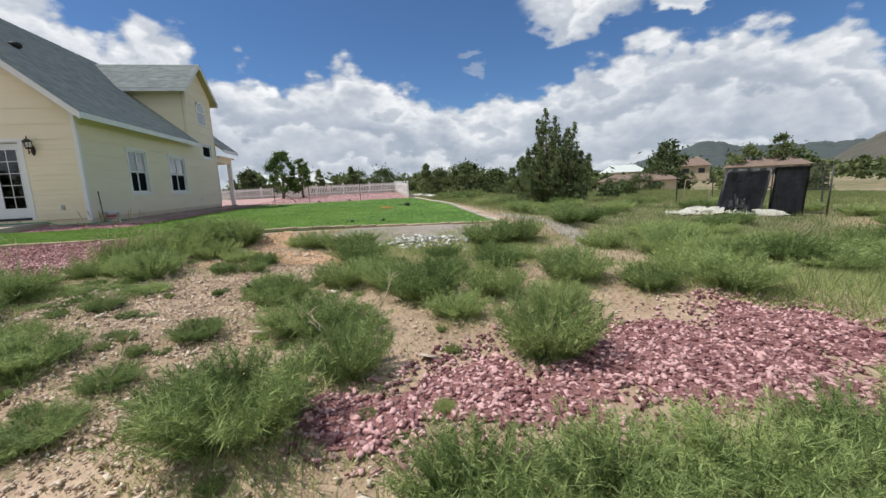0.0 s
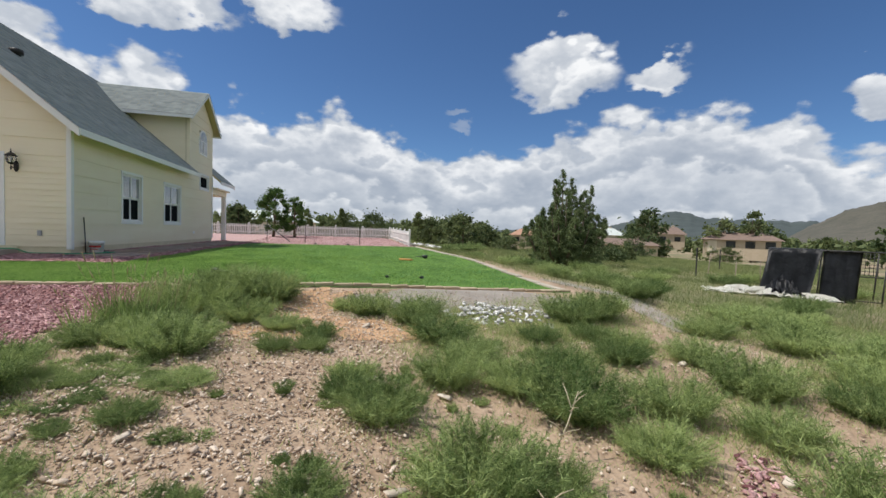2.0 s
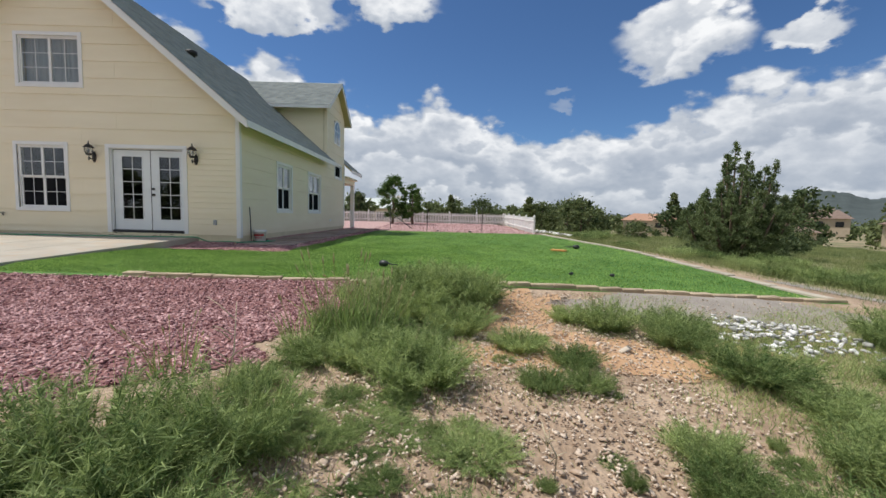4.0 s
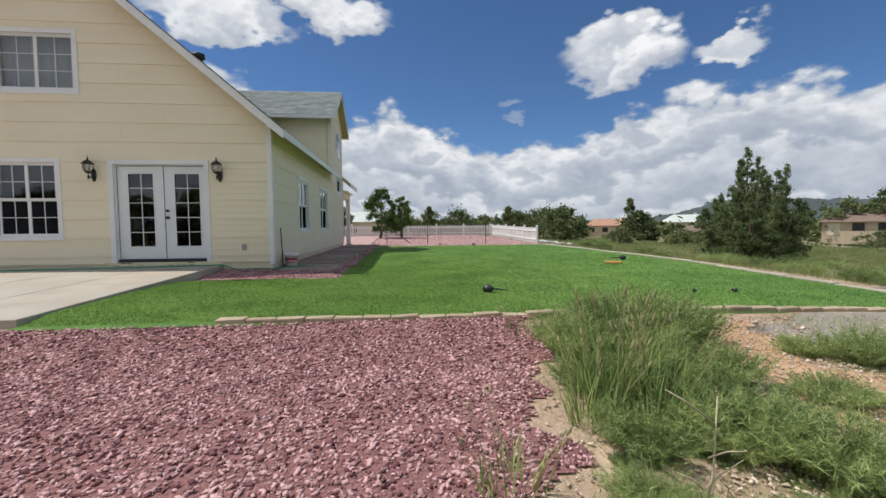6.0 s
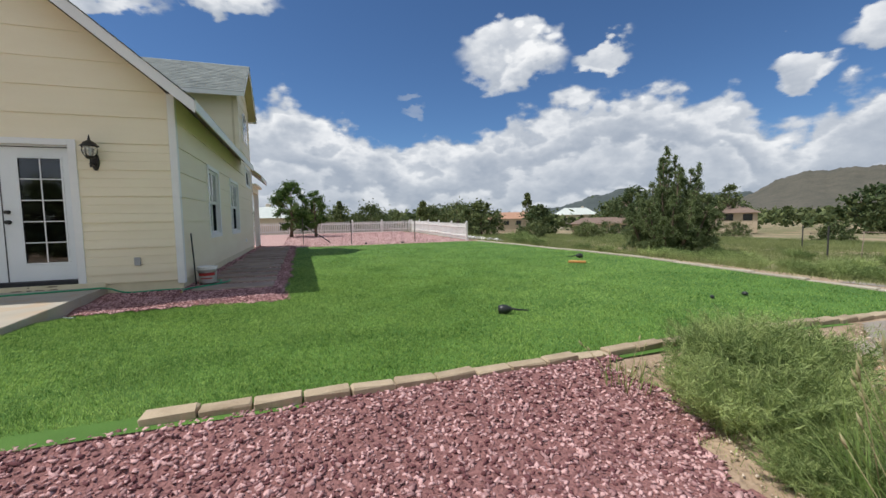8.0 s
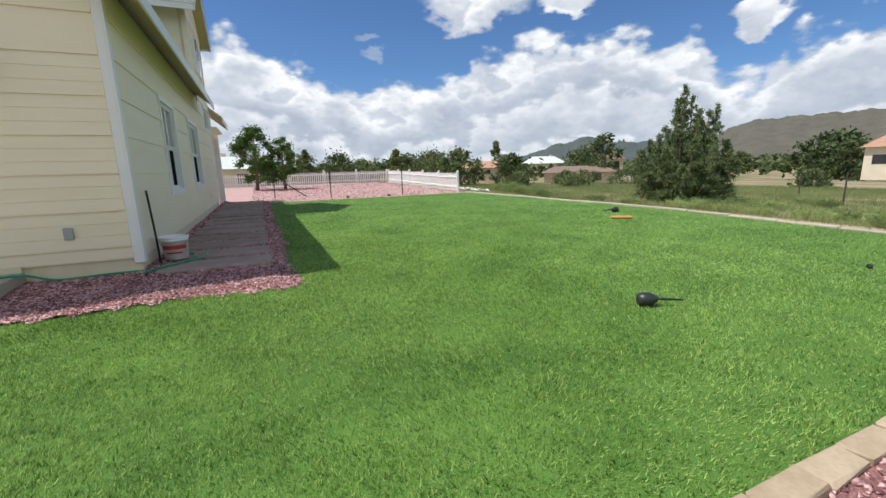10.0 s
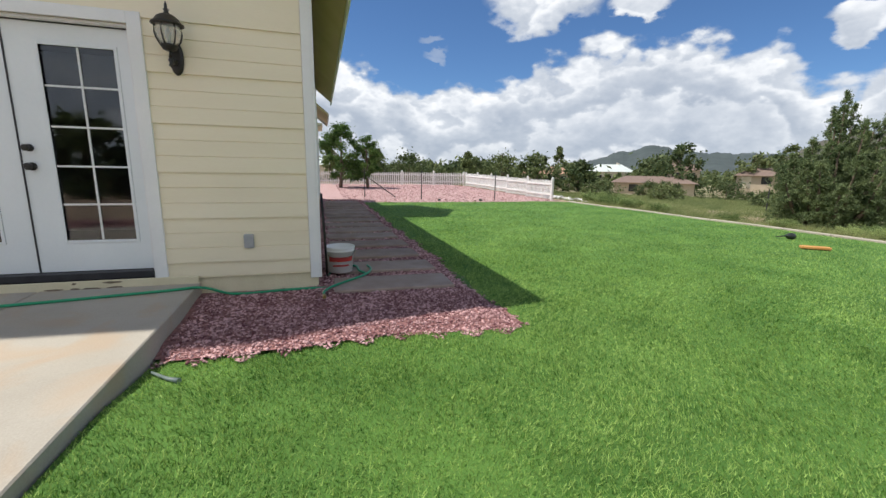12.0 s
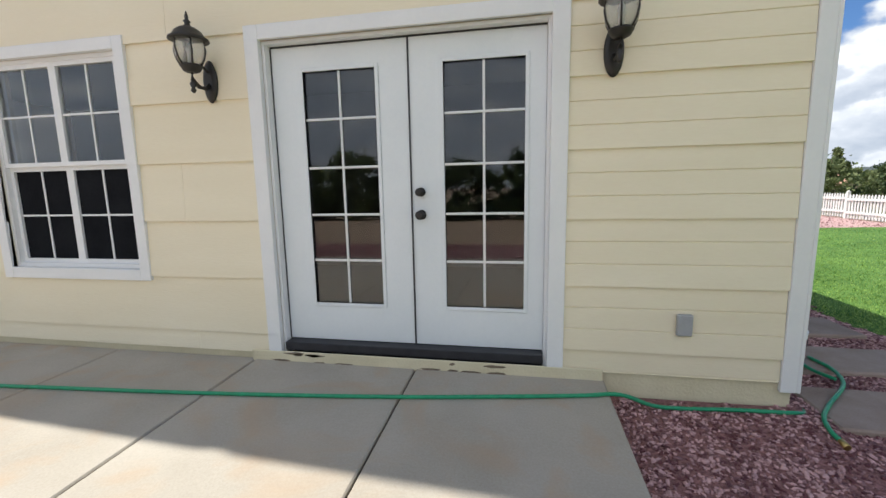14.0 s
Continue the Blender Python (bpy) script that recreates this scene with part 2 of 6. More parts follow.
def g_ramp(v, lo, hi):
    n = gt.nodes.new("ShaderNodeMapRange")
    n.interpolation_type = "SMOOTHSTEP"
    n.inputs["From Min"].default_value, n.inputs["From Max"].default_value = lo, hi
    gt.links.new(v, n.inputs["Value"])
    return n.outputs[0]


g_east, g_north = g_ramp(g_sep.outputs[0], 10.8, 13.5), g_ramp(g_sep.outputs[1], 27.0, 32.0)
g_patch = g_math("ADD", g_math("MULTIPLY", g_ramp(g_noise(0.09, 6.0), 0.40, 0.56), 0.7), g_math("MULTIPLY", g_ramp(g_noise(0.9, 5.0), 0.35, 0.6), 0.4))
g_cover = g_math("MULTIPLY", g_math("MAXIMUM", g_east, g_north), g_patch)
g_tone = gt.nodes.new("ShaderNodeValToRGB")
g_tone.color_ramp.elements[0].color, g_tone.color_ramp.elements[1].color = (0.10, 0.115, 0.045, 1), (0.30, 0.28, 0.14, 1)
gt.links.new(g_noise(0.5, 8.0), g_tone.inputs[0])
g_mix = gt.nodes.new("ShaderNodeMix")
g_mix.data_type = "RGBA"
g_base = gt.nodes["Principled BSDF"].inputs["Base Color"]
gt.links.new(g_base.links[0].from_socket, g_mix.inputs["A"])
gt.links.new(g_tone.outputs[0], g_mix.inputs["B"])
gt.links.new(g_cover, g_mix.inputs["Factor"])
gt.links.new(g_mix.outputs["Result"], g_base)
M_GLASS = bpy.data.materials.new("window glass")
M_GLASS.use_nodes = True
gb = M_GLASS.node_tree.nodes["Principled BSDF"]
gb.inputs["Base Color"].default_value = (0.85, 0.88, 0.9, 1)
gb.inputs["Roughness"].default_value, gb.inputs["Transmission Weight"].default_value, gb.inputs["IOR"].default_value = 0.01, 1.0, 1.6
# indoor dimness is put into this near-black colour
M_ROOM = material("interior painted dim", (0.03, 0.03, 0.032), (0.06, 0.058, 0.055), scale=2, rough=0.9)
M_SCREEN = material("insect screen and dark pane", (0.010, 0.011, 0.013), (0.020, 0.021, 0.024), scale=4, spec=0.0, rough=0.95)
M_BLIND = material("pale blind", (0.50, 0.54, 0.54), (0.60, 0.63, 0.62), scale=2, rough=0.8)
M_ORANGE = material("orange soil", (0.42, 0.24, 0.125), (0.60, 0.40, 0.24), scale=2.2, rough=0.95, bump=0.02, bump_scale=25, fine=0.4, detail=9)
M_GREYBED = material("grey grit", (0.24, 0.21, 0.18), (0.42, 0.38, 0.33), scale=3, rough=0.95, bump=0.01, bump_scale=60, fine=0.5)
M_CURTAIN = material("white curtain", (0.42, 0.46, 0.46), (0.55, 0.58, 0.57), scale=3, rough=0.9, bump=0.01, bump_scale=14, stretch=(1, 1, 0.1))
M_HOSE = material("green hose", (0.008, 0.24, 0.11), (0.02, 0.34, 0.16), scale=20, rough=0.4)
M_LEAF = leafy("tree leaves", (0.04, 0.09, 0.022), (0.16, 0.26, 0.07))
M_JUNIPER = leafy("juniper leaves", (0.06, 0.10, 0.04), (0.25, 0.31, 0.14))
M_FAR = leafy("far leaves", (0.065, 0.10, 0.040), (0.21, 0.25, 0.105), spread=0.9)
M_BARK = material("bark", (0.09, 0.065, 0.045), (0.20, 0.15, 0.11), scale=14, rough=0.95, bump=0.01, bump_scale=40, stretch=(1, 1, 0.3))
M_WEED = leafy("weed stems", (0.095, 0.16, 0.045), (0.46, 0.55, 0.22), island=0.9, scale=1.2, spread=0.7)
M_DRY = leafy("dry grass", (0.28, 0.25, 0.12), (0.56, 0.50, 0.29), island=1.0, scale=1.0)
M_FIELD = leafy("field grass", (0.11, 0.165, 0.055), (0.33, 0.37, 0.155), island=0.9, scale=0.5)

# ---- mesh helpers ----


def box(bm, x0, x1, y0, y1, z0, z1, bevel=0.0):
    vs = [bm.verts.new((x, y, z)) for x in (x0, x1) for y in (y0, y1) for z in (z0, z1)]
    fs = [bm.faces.new([vs[i] for i in q]) for q in ((0, 1, 3, 2), (4, 6, 7, 5), (0, 4, 5, 1), (2, 3, 7, 6), (0, 2, 6, 4), (1, 5, 7, 3))]
    if bevel:
        es = list({e for f in fs for e in f.edges})
        bmesh.ops.bevel(bm, geom=es, offset=bevel, segments=1, affect="EDGES")


def boxes(*rows, bevel=0.0):
    bm = bmesh.new()
    for r in rows:
        box(bm, *r, bevel=bevel)
    return bm


def ring(bm, profile, centre=(0, 0, 0), seg=20):
    """Turned form: rows of radius and height, closed at both ends."""
    rows = []
    for r, z in profile:
        rows.append([bm.verts.new((centre[0] + r * math.cos(k * math.tau / seg), centre[1] + r * math.sin(k * math.tau / seg), centre[2] + z)) for k in range(seg)])
    for a, b in zip(rows, rows[1:]):
        for k in range(seg):
            f = bm.faces.new((a[k], a[(k + 1) % seg], b[(k + 1) % seg], b[k]))
            f.smooth = True
    bm.faces.new(rows[0][::-1])
    bm.faces.new(rows[-1])


def tube(bm, points, r, seg=6, taper=None):
    """A round bar along points; taper gives the radius at each."""
    rows = []
    for i, p in enumerate(points):
        p = Vector(p)
        a = Vector(points[max(i - 1, 0)])
        b = Vector(points[min(i + 1, len(points) - 1)])
        q = (b - a).to_track_quat("Z", "Y")
        rr = taper[i] if taper else r
        rows.append([bm.verts.new(p + q @ Vector((rr * math.cos(k * math.tau / seg), rr * math.sin(k * math.tau / seg), 0))) for k in range(seg)])
    for a, b in zip(rows, rows[1:]):
        for k in range(seg):
            f = bm.faces.new((a[k], a[(k + 1) % seg], b[(k + 1) % seg], b[k]))
            f.smooth = True
    bm.faces.new(rows[0][::-1])
    bm.faces.new(rows[-1])


def slab(bm, outline, axis, a, b):
    """An outline of pairs pushed along axis from a to b."""
    def put(p, d):
        return {"x": (d, *p), "y": (p[0], d, p[1]), "z": (*p, d)}[axis]
    lo = [bm.verts.new(put(p, a)) for p in outline]
    hi = [bm.verts.new(put(p, b)) for p in outline]
    n = len(outline)
    bm.faces.new(lo)
    bm.faces.new(hi[::-1])
    for k in range(n):
        bm.faces.new((lo[k], hi[k], hi[(k + 1) % n], lo[(k + 1) % n]))


def mesh_of(name, bm, mat):
    bmesh.ops.recalc_face_normals(bm, faces=bm.faces)
    me = bpy.data.meshes.new(name)
    bm.to_mesh(me)
    bm.free()
    me.materials.append(mat)
    return me


def part(name, bm, mat, parent, label=""):
    ob = new(name, mesh_of(name, bm, mat))
    ob.parent = parent
    return tagged(ob, label)


def thing(name, label, category, group="", kind="", at=(0, 0, 0)):
    ob = new(name)
    ob.location = at
    ob.empty_display_size = 0.1
    return tagged(ob, label, category, group, kind)


def solid(name, bm, mat, label, category, group="", kind=""):
    return tagged(new(name, mesh_of(name, bm, mat)), label, category, group, kind)


def raw(name, verts, faces, mat, smooth=False):
    """A mesh from arrays: verts (n, 3) and faces (m, 3 or 4)."""
    me = bpy.data.meshes.new(name)
    k = faces.shape[1]
    me.vertices.add(len(verts))
    me.vertices.foreach_set("co", verts.astype(np.float32).ravel())
    me.loops.add(faces.size)
    me.loops.foreach_set("vertex_index", faces.astype(np.int32).ravel())
    me.polygons.add(len(faces))
    me.polygons.foreach_set("loop_start", np.arange(0, faces.size, k, dtype=np.int32))
    if smooth:
        me.polygons.foreach_set("use_smooth", np.ones(len(faces), dtype=bool))
    me.update(calc_edges=True)
    me.materials.append(mat)
    return me


def soft(lo, hi, v):
    t = np.clip((np.asarray(v, float) - lo) / (hi - lo), 0, 1)
    return t * t * (3 - 2 * t)


def wavy(x, y, s):
    return np.sin(x * s + 1.3 * np.sin(y * s * 0.7)) * np.cos(y * s * 1.1 + 0.8 * np.sin(x * s * 0.6 + 2))


def lawn_z(x, y):
    return -0.20 - 0.11 * soft(5, 11, x) * soft(1, -5, y) + 0.012 * wavy(x, y, 1.1) + 0.06 * soft(0.8, -0.9, x) * soft(-1.3, -2.1, y) * soft(-5.1, -4.5, y)


def land(x, y):
    """Height of the ground."""
    x, y = np.asarray(x, float), np.asarray(y, float)
    s = np.maximum(0, -5.15 - y)
    z = -0.21 - 0.11 * soft(0, 0.5, s) - 0.09 * soft(0.4, 1.0, s) - 0.042 * np.clip(s - 1, 0, 60) - 0.02 * soft(0.3, 2, s) * np.clip(x - 6.5, -3, 8)
    z = z - 0.32 * soft(10.75, 14, x) * soft(-9, -4, y) - 0.03 * np.clip(x - 14, 0, 90)
    z = z - 0.1 * soft(6, 11, x) * soft(1, -5, y) * soft(-8, -5, y)
    z = z + 0.2 * soft(12, 25, y) * soft(14, 9, x) - 0.025 * np.clip(y - 27, 0, 110)
    wild = np.clip(soft(0.6, 2.0, s) * soft(2.5, 5.5, x + 0 * y) + soft(11.2, 13, x), 0, 1)
    return z + wild * (0.05 * wavy(x, y, 0.9) + 0.025 * wavy(x + 3, y, 2.3))

# ---- ground ----


def spaced(near_lo, near_hi, step, far):
    a = list(np.arange(near_lo, near_hi + 1e-6, step))
    d, hi, lo = step, a[-1], a[0]
    up, dn = [], []
    while hi < far:
        d *= 1.18
        hi += d
        lo -= d
        up.append(hi)
        dn.append(lo)
    return np.array(dn[::-1] + a + up)


def sheet(name, xs, ys, zfun, mat, keep=None):
    gx, gy = np.meshgrid(xs, ys)
    v = np.stack([gx.ravel(), gy.ravel(), np.asarray(zfun(gx, gy)).ravel()], 1)
    i = np.arange(len(xs) * len(ys)).reshape(len(ys), len(xs))
    f = np.stack([i[:-1, :-1].ravel(), i[:-1, 1:].ravel(), i[1:, 1:].ravel(), i[1:, :-1].ravel()], 1)
    if keep is not None:
        f = f[keep(v[f].mean(1)[:, 0], v[f].mean(1)[:, 1])]
    return raw(name, v, f, mat, True)


def sunk_land(x, y):
    z = land(x, y)
    inside = (x > -1.0) & (x < 10.55) & (y > -5.0) & (y < 12.2)
    house = (x > -9) & (x < -0.1) & (y > -5) & (y < 13)
    return z - 0.05 * inside - 0.2 * house


tagged(new("ground", sheet("ground", spaced(-6, 24, 0.25, 2600), spaced(-16, 16, 0.25, 2600), sunk_land, M_GROUND)),
       "dry tan earth with gravel and weeds", "ground", kind="structure")


def south_bed(x, y):
    """True on the pink gravel south of the lawn."""
    wob = 0.16 * np.sin(3.1 * y + 1) + 0.1 * np.sin(7.3 * y) + 0.06 * np.sin(13 * (x + y))
    edge = np.interp(y, [-9.6, -8.6, -7.9, -7.4, -6.3, -5.1], [1.2, 2.0, 3.2, 3.9, 4.0, 4.4])
    return (y < -5.12) & (y > -9.6) & (x < edge + wob) & (x > -12)


def start_bed(x, y, grow=1.0):
    """True on the pink gravel patch among the weeds; its edge thins out into earth."""
    r = ((x - 9.9) / 1.95) ** 2 + ((y + 11.0) / 1.05) ** 2 + 0.22 * np.sin(4 * x + 2 * y) + 0.12 * np.sin(9 * x - 5 * y)
    tail = ((x - 8.1) / 0.95) ** 2 + ((y + 11.2) / 0.5) ** 2 + 0.3 * np.sin(6 * x + 3 * y)
    return (r < grow) | (tail < 0.8 * grow)


def house_bed(x, y):
    """True on the gravel strip along the house."""
    return (x > -1.03) & (x < 1.62 + 0.04 * np.sin(5 * y)) & (y > -1.27 + 0.05 * np.sin(3 * x)) & (y < 13) & ((x > 0.0) | (y < 0.0))


def house_bed_z(x, y):
    return -0.163 - 0.04 * np.maximum(soft(-1.0, -1.25, y), soft(1.38, 1.62, x)) + 0.045 * soft(-0.7, -0.1, y) * soft(0.3, 0.0, x) + 0.008 * wavy(x, y, 2.5)


def north_bed(x, y):
    return (y > 12.0) & (y < 27) & (x > -8) & (x < 10.6 - 0.02 * y) & ~((x < 0) & (y < 13.2))


BEDS = (("gravel_bed", south_bed, (-9, 5), (-9.7, -5.0), land, "pink crushed gravel bed beside the lawn edging"),
        ("gravel_bed", lambda x, y: start_bed(x, y, 0.5), (6.8, 12.4), (-12.6, -9.4), land, "pink gravel patch among the weeds"),
        ("gravel_bed", house_bed, (-1.2, 1.9), (-1.5, 13.1), house_bed_z, "dark pink gravel strip along the house wall"),
        ("gravel_bed", north_bed, (-9, 11), (11.8, 27.2), land, "pink gravel yard inside the picket fence"))
for nm, inside, (xa, xb), (ya, yb), zf, lab in BEDS:
    st = 0.05 if yb - ya < 5 or xb - xa < 4 else 0.16
    me = sheet(nm, np.arange(xa, xb, st), np.arange(ya, yb, st), lambda x, y: zf(x, y) + 0.012, M_YARD if ya > 5 else M_GRAVEL, inside)
    tagged(new(nm, me), lab, "gravel", kind="structure")

PATCHES = ((lambda x, y: ((x - 5.95) / 0.75) ** 2 + ((y + 5.95) / 0.75) ** 2 + 0.35 * np.sin(5 * x + 3 * y) + 0.2 * np.sin(11 * x - 7 * y) < 1, (5, 7), (-7, -5.12), M_ORANGE, "bare orange soil by the lawn edging"),
           (lambda x, y: ((x - 6.6) / 1.5) ** 2 + ((y + 7.05) / 0.42) ** 2 + 0.4 * np.sin(4 * x + 5 * y) + 0.25 * np.sin(13 * x - 6 * y) < 0.9, (4.8, 8.4), (-7.8, -6.3), M_ORANGE, "bare orange soil between weeds"),
           (lambda x, y: ((x - 8.7) / 2.0) ** 2 + ((y + 5.62) / 0.45) ** 2 + 0.2 * np.sin(4 * x + 5 * y) < 1, (6.4, 11), (-6.3, -5.12), M_GREYBED, "grey gritty strip along the lawn edging"),
           (lambda x, y: (np.abs(x - 11.35 - 0.3 * np.sin(0.8 * y)) < 0.3) & (y > -7), (10.9, 12.2), (-7, -3.2), M_GREYBED, "grey gritty strip beyond the kerb"))
for inside, (xa, xb), (ya, yb), mat, lab in PATCHES:
    tagged(new("soil_patch", sheet("soil_patch", np.arange(xa, xb, 0.05), np.arange(ya, yb, 0.05), lambda x, y: land(x, y) + 0.008, mat, inside)), lab, "soil", kind="structure")

# ---- lawn ----


def on_lawn(x, y):
    top = 12.1 + 0.15 * np.sin(0.9 * x) - 0.12 * np.clip(x - 7, 0, 4)
    right = 10.6 + 0.12 * np.sin(0.45 * y)
    strip = (x < 1.62 + 0.04 * np.sin(5 * y)) & (y > -1.27 + 0.05 * np.sin(3 * x))
    return (y > -4.98) & (y < top) & (x > -1.03) & (x < right) & ~strip


def lawn_base(x, y):
    return on_lawn(x, y) | ((y > -5.16) & (y < -4.9) & (x > -1.03) & (x < 10.6)) | ((x > -1.03) & (x < 1.7) & (y > -1.5) & (y < 12) & ((y < -1.12) | (x > 1.46)))


tagged(new("lawn", sheet("lawn", np.arange(-1.1, 11, 0.06), np.arange(-5.18, 12.5, 0.06), lawn_z, M_TURF, lawn_base)),
       "bright green short turf lawn", "lawn", kind="structure")

# ---- patio of poured panels ----
patio = thing("patio", "sunlit tan concrete patio with tooled joints", "patio", kind="structure", at=(-4.6, -2.5, -0.06))
patio.rotation_euler = (math.atan(0.024), 0, 0)
cols = [-1.045, -2.27, -3.48, -4.69, -5.9, -7.1, -8.3]
for a, b in zip(cols, cols[1:]):
    p = part("panel", boxes((b + 0.006 + 4.6, a - 0.006 + 4.6, -4.95 + 2.5, -0.004 + 2.5, -0.34, 0.0), bevel=0.008), M_CONC, patio)
part("joint_bed", boxes((-8.29 + 4.6, -1.06 + 4.6, -4.94 + 2.5, 2.49, -0.34, -0.02)), material("joint dirt", (0.05, 0.04, 0.03), (0.12, 0.10, 0.07), scale=20, rough=1.0), patio)

# ---- house ----
house = thing("house", "cream lap-sided house with grey shingle roof and white trim", "house", at=(-4.54, 5.4, 0))
HX, HY = 4.54, -5.4
RIDGE, SLOPE, TOPZ = -4.54, 0.841, 7.05
WX0, WY1 = -9.08, 10.89


def hpart(name, bm, mat, parent=None, label=""):
    """A part of the house given in world metres."""
    bmesh.ops.translate(bm, verts=bm.verts, vec=(HX, HY, 0))
    return part(name, bm, mat, parent or house, label)


def roof_z(x):
    return TOPZ - SLOPE * abs(x - RIDGE)


# openings: lo, hi, bottom, top of the rough hole
SOUTH_HOLES = ((-3.27, -1.39, -0.05, 2.19), (-5.60, -4.38, 0.645, 2.225), (-5.45, -3.92, 3.72, 4.89), (-8.30, -7.11, 1.25, 2.15))
EAST_HOLES = ((2.39, 3.55, 0.73, 2.17), (5.32, 6.78, 0.73, 2.16), (9.1, 10.25, 2.38, 2.98), (8.95, 9.95, 3.95, 4.98))


def rect_minus(lo, hi, z0, z1, holes):
    """Rectangles left of a wall when its holes are taken out."""
    cuts = sorted({z0, z1, *[z for h in holes for z in h[2:] if z0 < z < z1]})
    for a, b in zip(cuts, cuts[1:]):
        m = (a + b) / 2
        spans = [(lo, hi)]
        for h in holes:
            if h[2] < m < h[3]:
                spans = [s for p, q in spans for s in ((p, min(q, h[0])), (max(p, h[1]), q)) if s[1] - s[0] > 1e-4]
        for p, q in spans:
            yield p, q, a, b


def core_wall(name, lo, hi, z0, z1, holes, roofline, plane, axis):
    """Backing of a wall, cut to the roofline."""
    bm = bmesh.new()
    for p, q, a, b in rect_minus(lo, hi, z0, z1, holes):
        zs = np.linspace(a, b, max(2, int((b - a) / 0.4) + 2))
        for c, d in zip(zs, zs[1:]):
            (pa, qa), (pb, qb) = roofline(c), roofline(d)
            o = [(max(p, pa), c), (min(q, qa), c), (min(q, qb), d), (max(p, pb), d)]
            if o[1][0] - o[0][0] > 0.01:
                if o[2][0] - o[3][0] < 0.01:
                    o = o[:3]
                slab(bm, o, axis, *plane)
    return hpart(name, bm, M_BASE)


def gable_south(z):
    half = (TOPZ - 0.2 - z) / SLOPE
    return max(WX0, RIDGE - half), min(0.0, RIDGE + half)


D_LO, D_HI, D_MID, D_TOP, D_SLOPE = 7.78, 10.85, 9.25, 6.72, 0.74


def east_line(z):
    half = (D_TOP - 0.16 - z) / D_SLOPE
    return max(D_LO, D_MID - half), min(D_HI, D_MID + half)


wall_s = core_wall("wall", WX0, 0.0, -0.3, 6.84, SOUTH_HOLES, gable_south, (0.012, 0.16), "y")
wall_e = core_wall("wall", 0.165, WY1, -0.3, 3.06, EAST_HOLES, lambda z: (0.0, WY1), (-0.16, -0.012), "x")
wall_d = core_wall("wall", 0.165, WY1, 3.062, 6.55, EAST_HOLES, east_line, (-0.16, -0.012), "x")
hpart("wall", boxes((WX0, WX0 + 0.15, 0.165, WY1, -0.3, 3.0)), M_SIDING)
hpart("wall", boxes((WX0 + 0.155, -0.165, WY1 - 0.15, WY1, -0.3, 3.0)), M_SIDING)
# plain rooms added behind the glass, coloured dark in place of indoor shade
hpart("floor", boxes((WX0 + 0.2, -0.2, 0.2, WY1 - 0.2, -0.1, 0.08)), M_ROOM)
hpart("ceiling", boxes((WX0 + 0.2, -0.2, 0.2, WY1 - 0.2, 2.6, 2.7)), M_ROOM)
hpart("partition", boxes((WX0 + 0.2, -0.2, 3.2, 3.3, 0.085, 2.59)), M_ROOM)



def islands(bm):
    """One bmesh for each loose piece of bm."""
    bm.verts.index_update()
    left = set(bm.verts)
    while left:
        seed = left.pop()
        group, stack = {seed}, [seed]
        while stack:
            for e in stack.pop().link_edges:
                for w in e.verts:
                    if w not in group:
                        group.add(w)
                        stack.append(w)
        left -= group
        piece = bmesh.new()
        made = {w: piece.verts.new(w.co) for w in group}
        for f in {f for w in group for f in w.link_faces}:
            piece.faces.new([made[w] for w in f.verts])
        yield piece
    bm.free()


PROFILE = ((0, -0.019), (0.322, -0.0135), (0.3333, -0.006), (0.3447, -0.0130), (0.655, -0.0085), (0.6667, -0.001), (0.678, -0.008), (1, -0.0025))
PLAIN = ((0, -0.019), (1, -0.0025))
EXPOSE = 0.411


def siding(parent, lo, hi, z0, z1, holes, line, axis, side, cuts):
    """Wide lap boards with two grooves each, notched round the holes."""
    row = 0
    z = z0
    while z < z1:
        top = min(z + EXPOSE, z1)
        edges = [lo, *[c + 0.9 * (row % 3) for c in cuts if lo < c + 0.9 * (row % 3) < hi], hi]
        for u0, u1 in zip(edges, edges[1:]):
            bm = bmesh.new()
            for p, q, a, b in rect_minus(u0 + 0.001, u1 - 0.001, max(z, 0.045), top, holes):
                fr = [(a - z) / EXPOSE, *[f for f, _ in PROFILE if a < z + f * EXPOSE < b], (b - z) / EXPOSE]
                rows = []
                for f in fr:
                    zz = z + f * EXPOSE
                    lim = line(zz)
                    p2, q2 = max(p, lim[0]), min(q, lim[1])
                    if q2 - p2 < 0.005:
                        continue
                    shape = PLAIN if axis == "x" or q < -3.2 or a > 2.15 else PROFILE
                    d = float(np.interp(f, [k for k, _ in shape], [v for _, v in shape]))
                    pts = ((p2, d, zz), (q2, d, zz), (q2, 0.0115, zz), (p2, 0.0115, zz))
                    rows.append([bm.verts.new((x, y, w) if axis == "y" else (-y, x, w)) for x, y, w in pts])
                for r, s in zip(rows, rows[1:]):
                    for k in range(4):
                        bm.faces.new((r[k], r[(k + 1) % 4], s[(k + 1) % 4], s[k]))
                if len(rows) > 1:
                    bm.faces.new(rows[0])
                    bm.faces.new(rows[-1])
            bmesh.ops.remove_doubles(bm, verts=bm.verts, dist=0.0002)
            for piece in islands(bm):
                hpart("siding_board", piece, M_SIDING, parent)
        z += EXPOSE
        row += 1


siding(wall_s, WX0, -0.074, -0.221, 6.84, SOUTH_HOLES, lambda z: (gable_south(z)[0], min(-0.074, gable_south(z)[1])), "y", 1, (-7.6, -3.95))
siding(wall_e, 0.092, WY1 - 0.11, -0.221, 3.067, EAST_HOLES, lambda z: (0.0, WY1), "x", 1, (1.6, 5.2))
